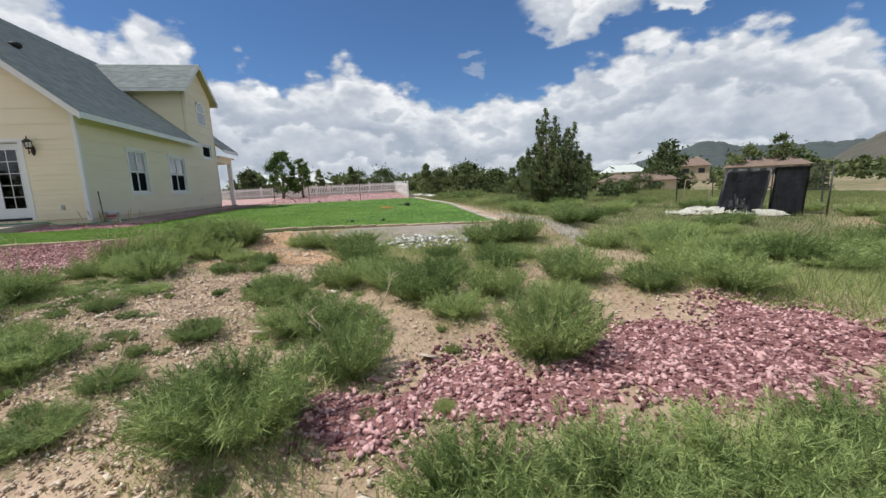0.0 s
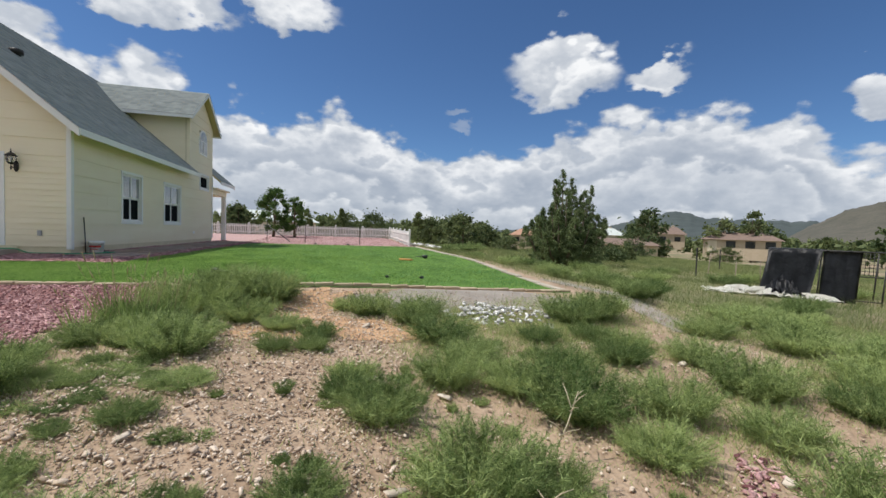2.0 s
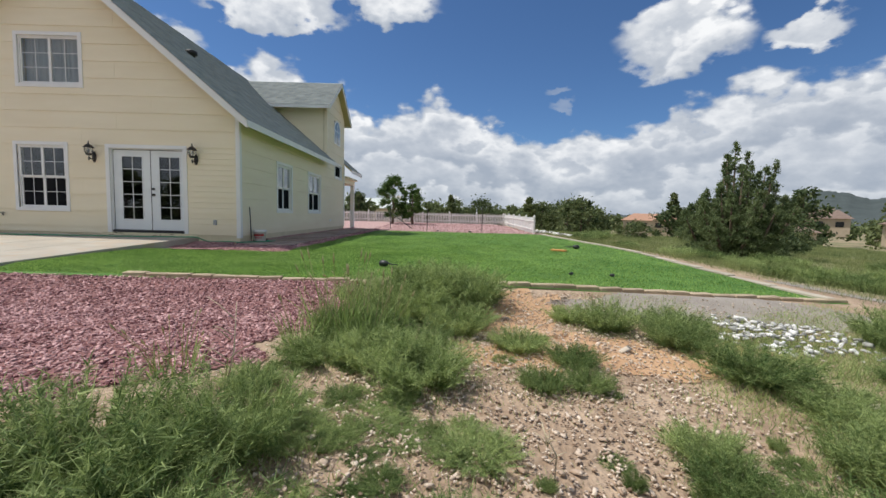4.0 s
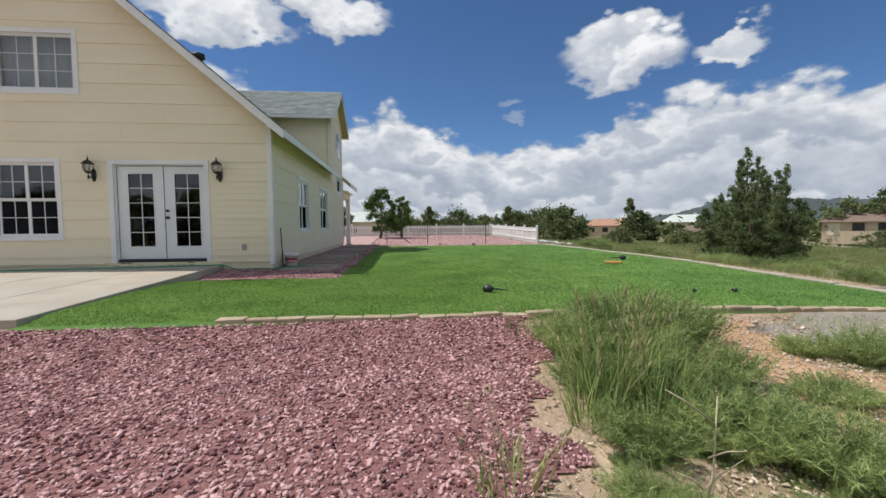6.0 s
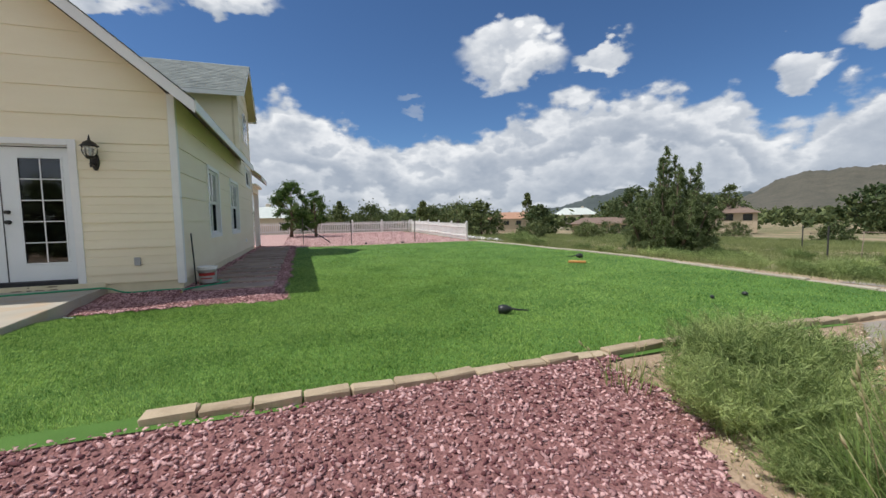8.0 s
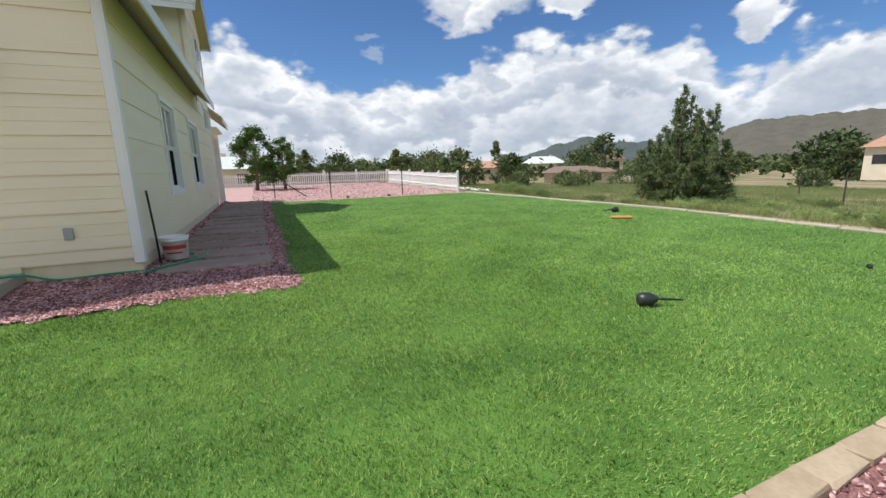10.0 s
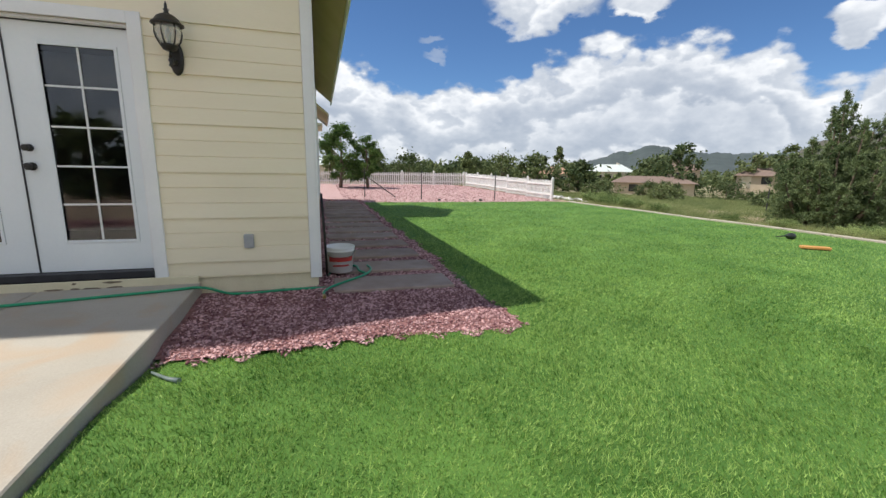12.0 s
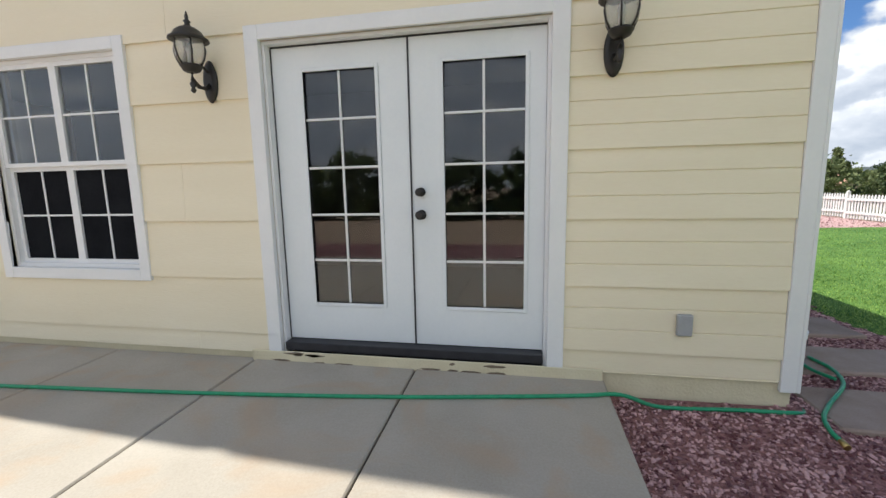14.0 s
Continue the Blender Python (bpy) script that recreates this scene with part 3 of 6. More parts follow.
siding(wall_d, D_LO, D_HI, 3.069, 6.5, EAST_HOLES, east_line, "x", 1, (9.2,))

# corner boards
hpart("corner_board", boxes((-0.072, 0.012, -0.02, 0.0115, -0.01, 3.06), (0.0125, 0.034, -0.02, 0.09, -0.01, 3.06), bevel=0.003), M_WHITE)
hpart("corner_board", boxes((0.0125, 0.034, WY1 - 0.108, WY1 + 0.01, 0.05, 3.06), bevel=0.003), M_WHITE)
hpart("corner_board", boxes((-0.1, 0.03, D_LO - 0.02, D_LO + 0.09, 2.95, 5.1), bevel=0.003), M_SIDING)

# ---- roof ----


def shingles(parent, y0, y1, foot, head, plane, axis="y"):
    """Overlapping tabs laid in courses; plane(u, d) gives a point u along the eave and d up the slope."""
    rng = np.random.default_rng(5)
    vs, fs = [], []
    d, course = foot, 0
    while d < head:
        u = y0 - rng.uniform(0, 0.25)
        while u < y1:
            w = rng.uniform(0.17, 0.36)
            a, b = max(u, y0), min(u + w - 0.006, y1)
            if b - a > 0.02:
                n = len(vs)
                e = min(d + 0.155, head)
                h = 0.012 + rng.uniform(0, 0.004)
                for uu, dd, hh in ((a, d, h), (b, d, h), (b, e, 0.003), (a, e, 0.003), (a, d, 0), (b, d, 0)):
                    vs.append(plane(uu, dd, hh))
                fs += [(n, n + 1, n + 2, n + 3), (n + 4, n + 5, n + 1, n)]
            u += w
        d += 0.14
        course += 1
    v = np.array(vs) + np.array([HX, HY, 0])
    ob = new("shingles", raw("shingles", v, np.array(fs), M_SHINGLE))
    ob.parent = parent
    return tagged(ob, "weathered grey asphalt shingles", kind="stuff")


LEN = math.hypot(1, SLOPE)


def east_slope(u, d, h):
    x = 0.40 - d / LEN
    return x + h * SLOPE / LEN, u, roof_z(x) + h / LEN


def west_slope(u, d, h):
    x = 2 * RIDGE - 0.40 + d / LEN
    return x - h * SLOPE / LEN, u, roof_z(x) + h / LEN


def deck(x0, x1, y0, y1, thick=0.09):
    bm = bmesh.new()
    slab(bm, [(x0, roof_z(x0) - thick), (x1, roof_z(x1) - thick), (x1, roof_z(x1) - 0.002), (x0, roof_z(x0) - 0.002)], "y", y0, y1)
    return bm


Y_S, Y_N = -0.40, 13.46
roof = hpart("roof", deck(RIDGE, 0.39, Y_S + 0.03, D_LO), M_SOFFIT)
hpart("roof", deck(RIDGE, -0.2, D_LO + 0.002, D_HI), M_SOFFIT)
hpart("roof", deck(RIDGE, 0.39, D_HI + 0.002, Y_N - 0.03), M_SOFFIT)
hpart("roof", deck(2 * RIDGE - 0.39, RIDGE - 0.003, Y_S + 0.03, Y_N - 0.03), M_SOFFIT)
RL = 4.94 * LEN
shingles(roof, Y_S - 0.02, D_LO - 0.02, 0.0, RL, east_slope)
shingles(roof, D_LO, D_HI, 0.75, RL, east_slope)
shingles(roof, D_HI + 0.02, Y_N + 0.02, 0.0, RL, east_slope)
shingles(roof, Y_S - 0.02, Y_N + 0.02, 0.0, RL, west_slope)


def rake(name, x_lo, x_hi, y0, y1, deep=0.20):
    bm = bmesh.new()
    slab(bm, [(x_lo, roof_z(x_lo) - deep), (x_hi, roof_z(x_hi) - deep), (x_hi, roof_z(x_hi) - 0.006), (x_lo, roof_z(x_lo) - 0.006)], "y", y0, y1)
    hpart(name, bm, M_WHITE)


for y0, y1 in ((Y_S, Y_S + 0.028), (Y_N - 0.028, Y_N)):
    rake("rake_board", RIDGE + 0.001, 0.40, y0, y1)
    rake("rake_board", 2 * RIDGE - 0.40, RIDGE - 0.001, y0, y1)
ez = roof_z(0.39)
hpart("fascia", boxes((0.392, 0.418, Y_S + 0.03, D_LO - 0.01, ez - 0.17, ez - 0.01), bevel=0.003), M_WHITE)
hpart("fascia", boxes((0.392, 0.418, D_HI + 0.01, Y_N - 0.03, ez - 0.17, ez - 0.01), bevel=0.003), M_WHITE)
bm = bmesh.new()
ring(bm, ((0.10, 0), (0.10, 0.05), (0.16, 0.06), (0.16, 0.16), (0.06, 0.20)), (-2.35, 2.0, roof_z(-2.35) - 0.04), 12)
hpart("roof_vent", bm, M_BLACK, None, "dark metal roof vent")

# dormer
DL = math.hypot(1, D_SLOPE)


def dorm_z(y):
    return D_TOP - D_SLOPE * abs(y - D_MID)


for s in (-1, 1):
    bm = bmesh.new()
    ya, yb = D_MID, D_MID + s * 2.0
    slab(bm, [(ya, dorm_z(ya) - 0.09), (yb, dorm_z(yb) - 0.09), (yb, dorm_z(yb)), (ya, dorm_z(ya))], "x", -4.2 + 0.002 * s, 0.27)
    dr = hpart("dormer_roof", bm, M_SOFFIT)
    shingles(dr, -4.1, 0.31, 0.0, 2.02 * DL, lambda u, d, h, s=s: (u, D_MID + s * (2.02 - d / DL) + s * h * D_SLOPE / DL, dorm_z(D_MID + s * (2.02 - d / DL)) + h / DL))
    bm = bmesh.new()
    slab(bm, [(ya + s * 0.001, dorm_z(ya) - 0.17), (yb, dorm_z(yb) - 0.17), (yb, dorm_z(yb) - 0.004), (ya + s * 0.001, dorm_z(ya) - 0.004)], "x", 0.272, 0.298)
    hpart("rake_board", bm, M_WHITE)
    y2 = D_MID + s * 2.0
    hpart("fascia", boxes((-2.6, 0.27, min(y2, y2 + s * 0.022), max(y2, y2 + s * 0.022), dorm_z(y2) - 0.15, dorm_z(y2) - 0.01)), M_WHITE)
    yw = D_LO if s < 0 else D_HI
    bm = bmesh.new()
    x_low = lambda z: RIDGE + (TOPZ - z) / SLOPE
    zt = dorm_z(yw) - 0.1
    slab(bm, [(-0.165, roof_z(-0.165) - 0.05), (-0.165, zt), (x_low(zt) - 0.1, zt)], "y", *sorted((yw, yw - s * 0.12)))
    hpart("dormer_cheek", bm, M_SIDING)

# porch at the far end
hpart("porch_ceiling", boxes((WX0, 0.2, WY1 + 0.01, 13.3, 2.5, 2.58)), M_SIDING)
hpart("porch_beam", boxes((WX0, 0.05, 13.0, 13.2, 2.25, 2.49)), M_SIDING)
hpart("porch_beam", boxes((-0.15, 0.05, WY1 + 0.01, 12.99, 2.25, 2.49)), M_SIDING)
hpart("porch_column", boxes((-0.15, 0.05, 12.98, 13.2, -0.2, 2.24), bevel=0.01), M_WHITE)
hpart("porch_column", boxes((-4.6, -4.4, 12.98, 13.2, -0.2, 2.24), bevel=0.01), M_WHITE)

# ---- windows and doors ----


def casing(bm, lo, hi, z0, z1, w, axis, out=0.03, sill=0.0):
    """Flat trim round an opening whose outer edge is given."""
    for a, b, c, d in ((lo, lo + w, z0, z1), (hi - w, hi, z0, z1), (lo + w, hi - w, z1 - w, z1), (lo + w, hi - w, z0, z0 + w + sill)):
        if d - c < 0.005:
            continue
        if axis == "y":
            box(bm, a, b, -out, 0.0105, c, d, 0.003)
        else:
            box(bm, -0.0105, out, a, b, c, d, 0.003)


def bar(bm, a, b, c, d, depth0, depth1, axis):
    if axis == "y":
        box(bm, a, b, depth0, depth1, c, d)
    else:
        box(bm, -depth1, -depth0, a, b, c, d)


def window(lo, hi, z0, z1, axis, sashes, upper, lower, split=True, curtain=False, blind=False, dark_pane=False, label="white framed double-hung window"):
    """Trim, frame, sashes with muntins and panes."""
    w = 0.085
    bm = bmesh.new()
    casing(bm, lo, hi, z0, z1, w, axis)
    win = hpart("window", bm, M_WHITE, None, label)
    lo, hi, z0, z1 = lo + w, hi - w, z0 + w, z1 - w
    bm = bmesh.new()
    f = 0.03
    for a, b, c, d in ((lo, lo + f, z0, z1), (hi - f, hi, z0, z1), (lo + f, hi - f, z1 - f, z1), (lo + f, hi - f, z0, z0 + f)):
        bar(bm, a, b, c, d, 0.012, 0.11, axis)
    hpart("frame", bm, M_WHITE, win)
    step = (hi - lo - 2 * f) / sashes
    for k in range(sashes):
        a, b = lo + f + k * step, lo + f + (k + 1) * step
        rows = ((z0 + f, (z0 + z1) / 2, lower, 0.045), ((z0 + z1) / 2, z1 - f, upper, 0.02)) if split else ((z0 + f, z1 - f, upper, 0.03),)
        for c, d, (nx, nz), dep in rows:
            bm = bmesh.new()
            s = 0.032
            for p, q, r, t in ((a, a + s, c, d), (b - s, b, c, d), (a + s, b - s, d - s, d), (a + s, b - s, c, c + s)):
                bar(bm, p, q, r, t, dep, dep + 0.04, axis)
            hpart("sash", bm, M_WHITE, win)
            bm = bmesh.new()
            for i in range(1, nx):
                m = a + s + (b - a - 2 * s) * i / nx
                bar(bm, m - 0.007, m + 0.007, c + s, d - s, dep + 0.012, dep + 0.03, axis)
            for i in range(1, nz):
                m = c + s + (d - c - 2 * s) * i / nz
                bar(bm, a + s, b - s, m - 0.007, m + 0.007, dep + 0.0125, dep + 0.0295, axis)
            if bm.verts:
                hpart("muntin", bm, M_WHITE, win)
            else:
                bm.free()
            bm = bmesh.new()
            bar(bm, a + s - 0.002, b - s + 0.002, c + s - 0.002, d - s + 0.002, dep + 0.019, dep + 0.023, axis)
            hpart("pane", bm, M_SCREEN if dark_pane or split and dep > 0.04 else M_GLASS, win)
    if blind:
        bm = bmesh.new()
        bar(bm, lo + f, hi - f, (z0 + z1) / 2 + 0.02, z1 - f, 0.13, 0.14, axis)
        hpart("blind", bm, M_BLIND, win, "pale roller blind half drawn")
    if curtain:
        bm = bmesh.new()
        n = 40
        rows = []
        for i in range(n + 1):
            u = lo + (hi - lo) * i / n
            dd = 0.2 + 0.02 * math.sin(i * 1.9)
            rows.append([bm.verts.new((u, dd, z) if axis == "y" else (-dd, u, z)) for z in (z0, z1)])
        for r, t in zip(rows, rows[1:]):
            bm.faces.new((r[0], t[0], t[1], r[1]))
        hpart("curtain", bm, M_CURTAIN, win, "white curtain behind the glass")
    return win


window(-5.685, -4.30, 0.565, 2.305, "y", 2, (2, 2), (2, 2))
window(-8.385, -7.03, 1.165, 2.235, "y", 2, (2, 2), (2, 2))
window(-5.53, -3.84, 3.64, 4.97, "y", 2, (2, 3), (2, 3), split=False, curtain=True, label="white framed upper window with pale curtain")
window(2.31, 3.63, 0.65, 2.25, "x", 2, (1, 1), (1, 1), blind=True)
window(5.24, 6.86, 0.65, 2.24, "x", 2, (1, 1), (1, 1), blind=True)
# no screen here: opaque near-black pane paints in the darkness of unlit glass
window(9.02, 10.33, 2.30, 3.06, "x", 1, (1, 1), (1, 1), split=False, dark_pane=True, label="small dark window under the dormer")
# arched dormer window
bm = bmesh.new()
arch = [(8.9, 3.9), (10.0, 3.9), (10.0, 4.55)] + [(9.45 + 0.55 * math.cos(a), 4.55 + 0.5 * math.sin(a)) for a in np.linspace(0.2, math.pi - 0.2, 9)] + [(8.9, 4.55)]
slab(bm, arch, "x", -0.01, 0.03)
aw = hpart("window", bm, M_WHITE, None, "arched white dormer window")
bm = bmesh.new()
inner = [(9.45 + (y - 9.45) * 0.82, 4.48 + (z - 4.48) * 0.86) for y, z in arch]
slab(bm, inner, "x", 0.031, 0.036)
# opaque pane: the sky's reflection is put into its grey-blue colour
hpart("pane", bm, material("glass with painted sky", (0.20, 0.24, 0.28), (0.26, 0.30, 0.34), scale=1, rough=0.05), aw)
for a, b, c, d in ((9.43, 9.47, 3.98, 4.9), (9.0, 9.9, 4.5, 4.54)):
    hpart("muntin", boxes((0.0362, 0.045, a, b, c, d)), M_WHITE, aw)

# french door
for a, b, c, d in ((-3.362, -3.262, 0.02, 2.281), (-1.403, -1.303, 0.02, 2.281), (-3.262, -1.403, 2.19, 2.281)):
    hpart("door_casing", boxes((a, b, -0.03, 0.0105, c, d), bevel=0.003), M_WHITE)
for row in ((-3.262, -3.242, 0.012, 0.15, 0.03, 2.189), (-1.423, -1.403, 0.012, 0.15, 0.03, 2.189), (-3.242, -1.423, 0.012, 0.15, 2.17, 2.189)):
    hpart("jamb", boxes(row), M_WHITE)
hpart("threshold", boxes((-3.24, -1.425, -0.012, 0.15, 0.075, 0.135), bevel=0.004), M_THRESH, None, "black door threshold")
hpart("curb", boxes((-3.5, -1.06, -0.034, -0.0195, -0.02, 0.072), bevel=0.006), M_BASE, None, "chipped painted curb below the door")
for lo, hi, g0, g1, knobs in ((-3.240, -2.289, -3.04, -2.485, False), (-2.281, -1.425, -2.085, -1.525, True)):
    gz0, gz1 = 0.39, 2.02
    bm = bmesh.new()
    for r in ((lo, g0, 0.075, 0.115, 0.14, 2.165), (g1, hi, 0.075, 0.115, 0.14, 2.165), (g0, g1, 0.075, 0.115, 0.14, gz0), (g0, g1, 0.075, 0.115, gz1, 2.165)):
        box(bm, *r)
    leaf = hpart("door", bm, M_DOOR, None, "white glazed french door leaf")
    bm = bmesh.new()
    for r in ((g0, g0 + 0.025, gz0, gz1), (g1 - 0.025, g1, gz0, gz1), (g0 + 0.025, g1 - 0.025, gz0, gz0 + 0.025), (g0 + 0.025, g1 - 0.025, gz1 - 0.025, gz1)):
        box(bm, r[0], r[1], 0.066, 0.0748, r[2], r[3], 0.003)
    hpart("glazing_bead", bm, M_DOOR, leaf)
    hpart("pane", boxes((g0 + 0.002, g1 - 0.002, 0.090, 0.096, gz0 + 0.002, gz1 - 0.002)), M_GLASS, leaf)
    for k in range(1, 5):
        zz = gz0 + 0.0125 + (gz1 - gz0 - 0.025) * k / 5
        hpart("muntin", boxes((g0 + 0.026, g1 - 0.026, 0.078, 0.0895, zz - 0.008, zz + 0.008), bevel=0.003), M_WHITE, leaf)
    mx = (g0 + g1) / 2
    hpart("muntin", boxes((mx - 0.008, mx + 0.008, 0.0785, 0.0892, gz0 + 0.026, gz1 - 0.026), bevel=0.003), M_WHITE, leaf)
    if knobs:
        for zz, r in ((1.19, 0.030), (1.04, 0.033)):
            bm = bmesh.new()
            ring(bm, ((r, 0), (r, 0.012), (0.014, 0.016), (0.014, 0.04), (r * 0.85, 0.05), (r * 0.9, 0.065), (r * 0.5, 0.075)), (0, 0, 0), 14)
            bmesh.ops.rotate(bm, verts=bm.verts, matrix=Matrix.Rotation(radians(90), 3, "X"))
            bmesh.ops.translate(bm, verts=bm.verts, vec=(lo + 0.06, 0.075, zz))
            hpart("knob" if zz < 1.1 else "deadbolt", bm, M_BLACK, leaf, "dark bronze door hardware")
for row in ((-2.290, -2.280, 0.066, 0.0745, 0.14, 2.165), (-3.2415, -3.235, 0.069, 0.0745, 0.14, 2.158), (-3.235, -1.425, 0.069, 0.0745, 2.159, 2.1695)):
    hpart("weatherstrip", boxes(row), M_THRESH, None, "dark rubber weatherstrip round the door leaves")
# bare patches where the curb paint has flaked
M_CHIP = material("bare mortar", (0.10, 0.075, 0.05), (0.26, 0.20, 0.14), scale=30, rough=0.95)
rng = random.Random(21)
for k in range(16):
    cx, w, cz = rng.uniform(-3.4, -1.15), rng.uniform(0.02, 0.10), rng.choice((0.0, 0.004, 0.05, 0.058))
    bm = bmesh.new()
    n = 9
    slab(bm, [(cx + w * math.cos(a) * rng.uniform(0.6, 1.1), cz + 0.011 * math.sin(a) * rng.uniform(0.5, 1.1)) for a in np.linspace(0, math.tau, n, endpoint=False)], "y", -0.0355, -0.0335)
    hpart("paint_chip", bm, M_CHIP, None, "flaked paint showing dark mortar")
# faucet stub on the wall
bm = bmesh.new()
tube(bm, [(-6.02, 0.0, 0.47), (-6.02, -0.06, 0.47), (-5.97, -0.09, 0.46), (-5.93, -0.10, 0.43)], 0.012, 7)
tube(bm, [(-6.08, -0.055, 0.50), (-5.96, -0.055, 0.50)], 0.010, 6)
hpart("faucet", bm, M_BLACK, None, "dark metal outdoor faucet")
bm = bmesh.new()
box(bm, 0.012, 0.04, 8.2, 8.36, 0.30, 0.40, 0.006)
hpart("wall_vent", bm, M_WHITE, None, "small white wall vent")
# outlet cover
bm = boxes((-0.655, -0.570, -0.045, -0.014, 0.315, 0.445), bevel=0.006)
hpart("outlet_cover", bm, material("grey metal", (0.30, 0.31, 0.32), (0.42, 0.43, 0.44), scale=8, rough=0.5), None, "grey weatherproof outlet cover")
# ---- wall lanterns ----
M_LAMPGLASS = bpy.data.materials.new("seeded glass")
M_LAMPGLASS.use_nodes = True
lg = M_LAMPGLASS.node_tree.nodes["Principled BSDF"]
lg.inputs["Base Color"].default_value = (0.8, 0.8, 0.78, 1)
lg.inputs["Roughness"].default_value, lg.inputs["Transmission Weight"].default_value, lg.inputs["IOR"].default_value = 0.12, 0.75, 1.35


def wall_lantern():
    root = thing("wall_lantern", "black iron wall lantern with clear glass, on cream siding", "lantern", "wall lanterns")
    bm = bmesh.new()
    ring(bm, ((0.050, 0), (0.055, 0.012), (0.045, 0.024), (0.03, 0.03)), (0, 0, 0), 24)
    bmesh.ops.scale(bm, verts=bm.verts, vec=(1, 2.5, 1))
    bmesh.ops.rotate(bm, verts=bm.verts, matrix=Matrix.Rotation(radians(90), 3, "X"))
    part("back_plate", bm, M_BLACK, root)
    cy = -0.17
    bm = bmesh.new()
    tube(bm, [(0, -0.02, -0.02), (0, -0.06, -0.055), (0, -0.12, -0.055), (0, cy, -0.02), (0, cy, 0.03)], 0.013, 8)
    tube(bm, [(0, -0.03, 0.06), (0, -0.07, 0.08), (0, -0.11, 0.05), (0, cy, 0.035)], 0.009, 8)
    tube(bm, [(0, cy, -0.02), (0, cy, -0.07)], 0.01, 8)
    ring(bm, ((0.004, -0.105), (0.018, -0.09), (0.010, -0.072), (0.02, -0.05), (0.008, -0.03)), (0, cy, 0), 10)
    part("arm", bm, M_BLACK, root)
    bm = bmesh.new()
    ring(bm, ((0.03, 0.02), (0.05, 0.03), (0.06, 0.05), (0.066, 0.055), (0.060, 0.065)), (0, cy, 0), 16)
    part("cup", bm, M_BLACK, root)
    bm = bmesh.new()
    ring(bm, ((0.055, 0.066), (0.078, 0.10), (0.090, 0.15), (0.084, 0.205), (0.078, 0.212)), (0, cy, 0), 16)
    part("globe", bm, M_LAMPGLASS, root, "clear lantern glass")
    for k in range(6):
        a = k * math.tau / 6 + 0.3
        bm = bmesh.new()
        tube(bm, [(math.cos(a) * r, cy + math.sin(a) * r, z) for r, z in ((0.060, 0.06), (0.083, 0.10), (0.095, 0.15), (0.088, 0.21))], 0.0055, 5)
        part("rib", bm, M_BLACK, root)
    bm = bmesh.new()
    ring(bm, ((0.105, 0.205), (0.118, 0.212), (0.115, 0.222), (0.095, 0.235), (0.080, 0.262), (0.050, 0.285), (0.022, 0.296), (0.014, 0.315), (0.022, 0.325), (0.009, 0.338), (0.012, 0.352), (0.003, 0.385)), (0, cy, 0), 18)
    part("cap", bm, M_BLACK, root)
    bm = bmesh.new()
    ring(bm, ((0.013, 0.066), (0.013, 0.14), (0.018, 0.15), (0.004, 0.19)), (0, cy, 0), 8)
    part("candle", bm, M_WHITE, root, "white candle sleeve")
    return root


lamp = wall_lantern()
lamp.location = (-1.068, -0.012, 1.95)
copy_thing(lamp, pose(-3.637, -0.012, 1.95))

# ---- stepping slabs along the house ----
y = -0.20
rng = random.Random(3)
first = None
for k in range(15):
    deep = 0.52 + rng.uniform(-0.02, 0.02)
    bm = bmesh.new()
    box(bm, -0.62, 0.62, 0, deep, -0.07, 0.0, 0.012)
    s = solid("stepping_slab", bm, M_SLAB, "shaded grey concrete stepping slab in dark gravel", "stepping slab", "slabs beside the house")
    s.matrix_basis = pose(0.76 + rng.uniform(-0.02, 0.02), y, -0.112 + rng.uniform(-0.006, 0.006), rng.uniform(-0.6, 0.6), rng.uniform(-0.6, 0.6), rng.uniform(-1.2, 1.2))
    y += deep + 0.29

# ---- bucket, stick and hose ----
bucket = thing("bucket", "white plastic bucket with red label beside the house corner", "bucket", at=(0.24, 0.62, -0.108))
bucket.scale = (1.12, 1.12, 0.80)
bm = bmesh.new()
ring(bm, ((0.118, 0), (0.122, 0.004), (0.140, 0.30), (0.150, 0.305), (0.150, 0.325), (0.144, 0.33), (0.152, 0.345), (0.152, 0.372), (0.146, 0.375), (0.142, 0.37), (0.120, 0.03)), (0, 0, 0), 32)
part("body", bm, material("bucket plastic", (0.74, 0.74, 0.73), (0.82, 0.82, 0.80), scale=6, rough=0.4), bucket)
M_RED = material("red label", (0.42, 0.03, 0.03), (0.55, 0.06, 0.05), scale=15, rough=0.5)


def bucket_band(a0, a1, z0, z1):
    bm = bmesh.new()
    n = 12
    rows = []
    for i in range(n + 1):
        a = a0 + (a1 - a0) * i / n
        rows.append([bm.verts.new(((0.124 + 0.06 * z) * math.cos(a), (0.124 + 0.06 * z) * math.sin(a), z)) for z in (z0, z1)])
    for r, t in zip(rows, rows[1:]):
        bm.faces.new((r[0], t[0], t[1], r[1]))
    return bm


part("label_band", bucket_band(-2.5, -0.5, 0.17, 0.235), M_RED, bucket, "red printed band")
part("label_band", bucket_band(-2.2, -0.9, 0.10, 0.125), M_RED, bucket, "red printed band")
bm = bmesh.new()
tube(bm, [(0.152 * math.cos(a), 0.152 * math.sin(a), 0.33 - 0.11 * abs(math.sin(a))) for a in np.linspace(math.pi, math.tau, 14)], 0.003, 5)
part("handle", bm, M_BLACK, bucket, "thin wire handle")
bm = bmesh.new()
tube(bm, [(0.09, 0.44, -0.15), (0.075, 0.44, 0.35), (0.055, 0.43, 0.80)], 0.013, 7)
box(bm, 0.06, 0.12, 0.42, 0.47, -0.18, -0.11, 0.01)
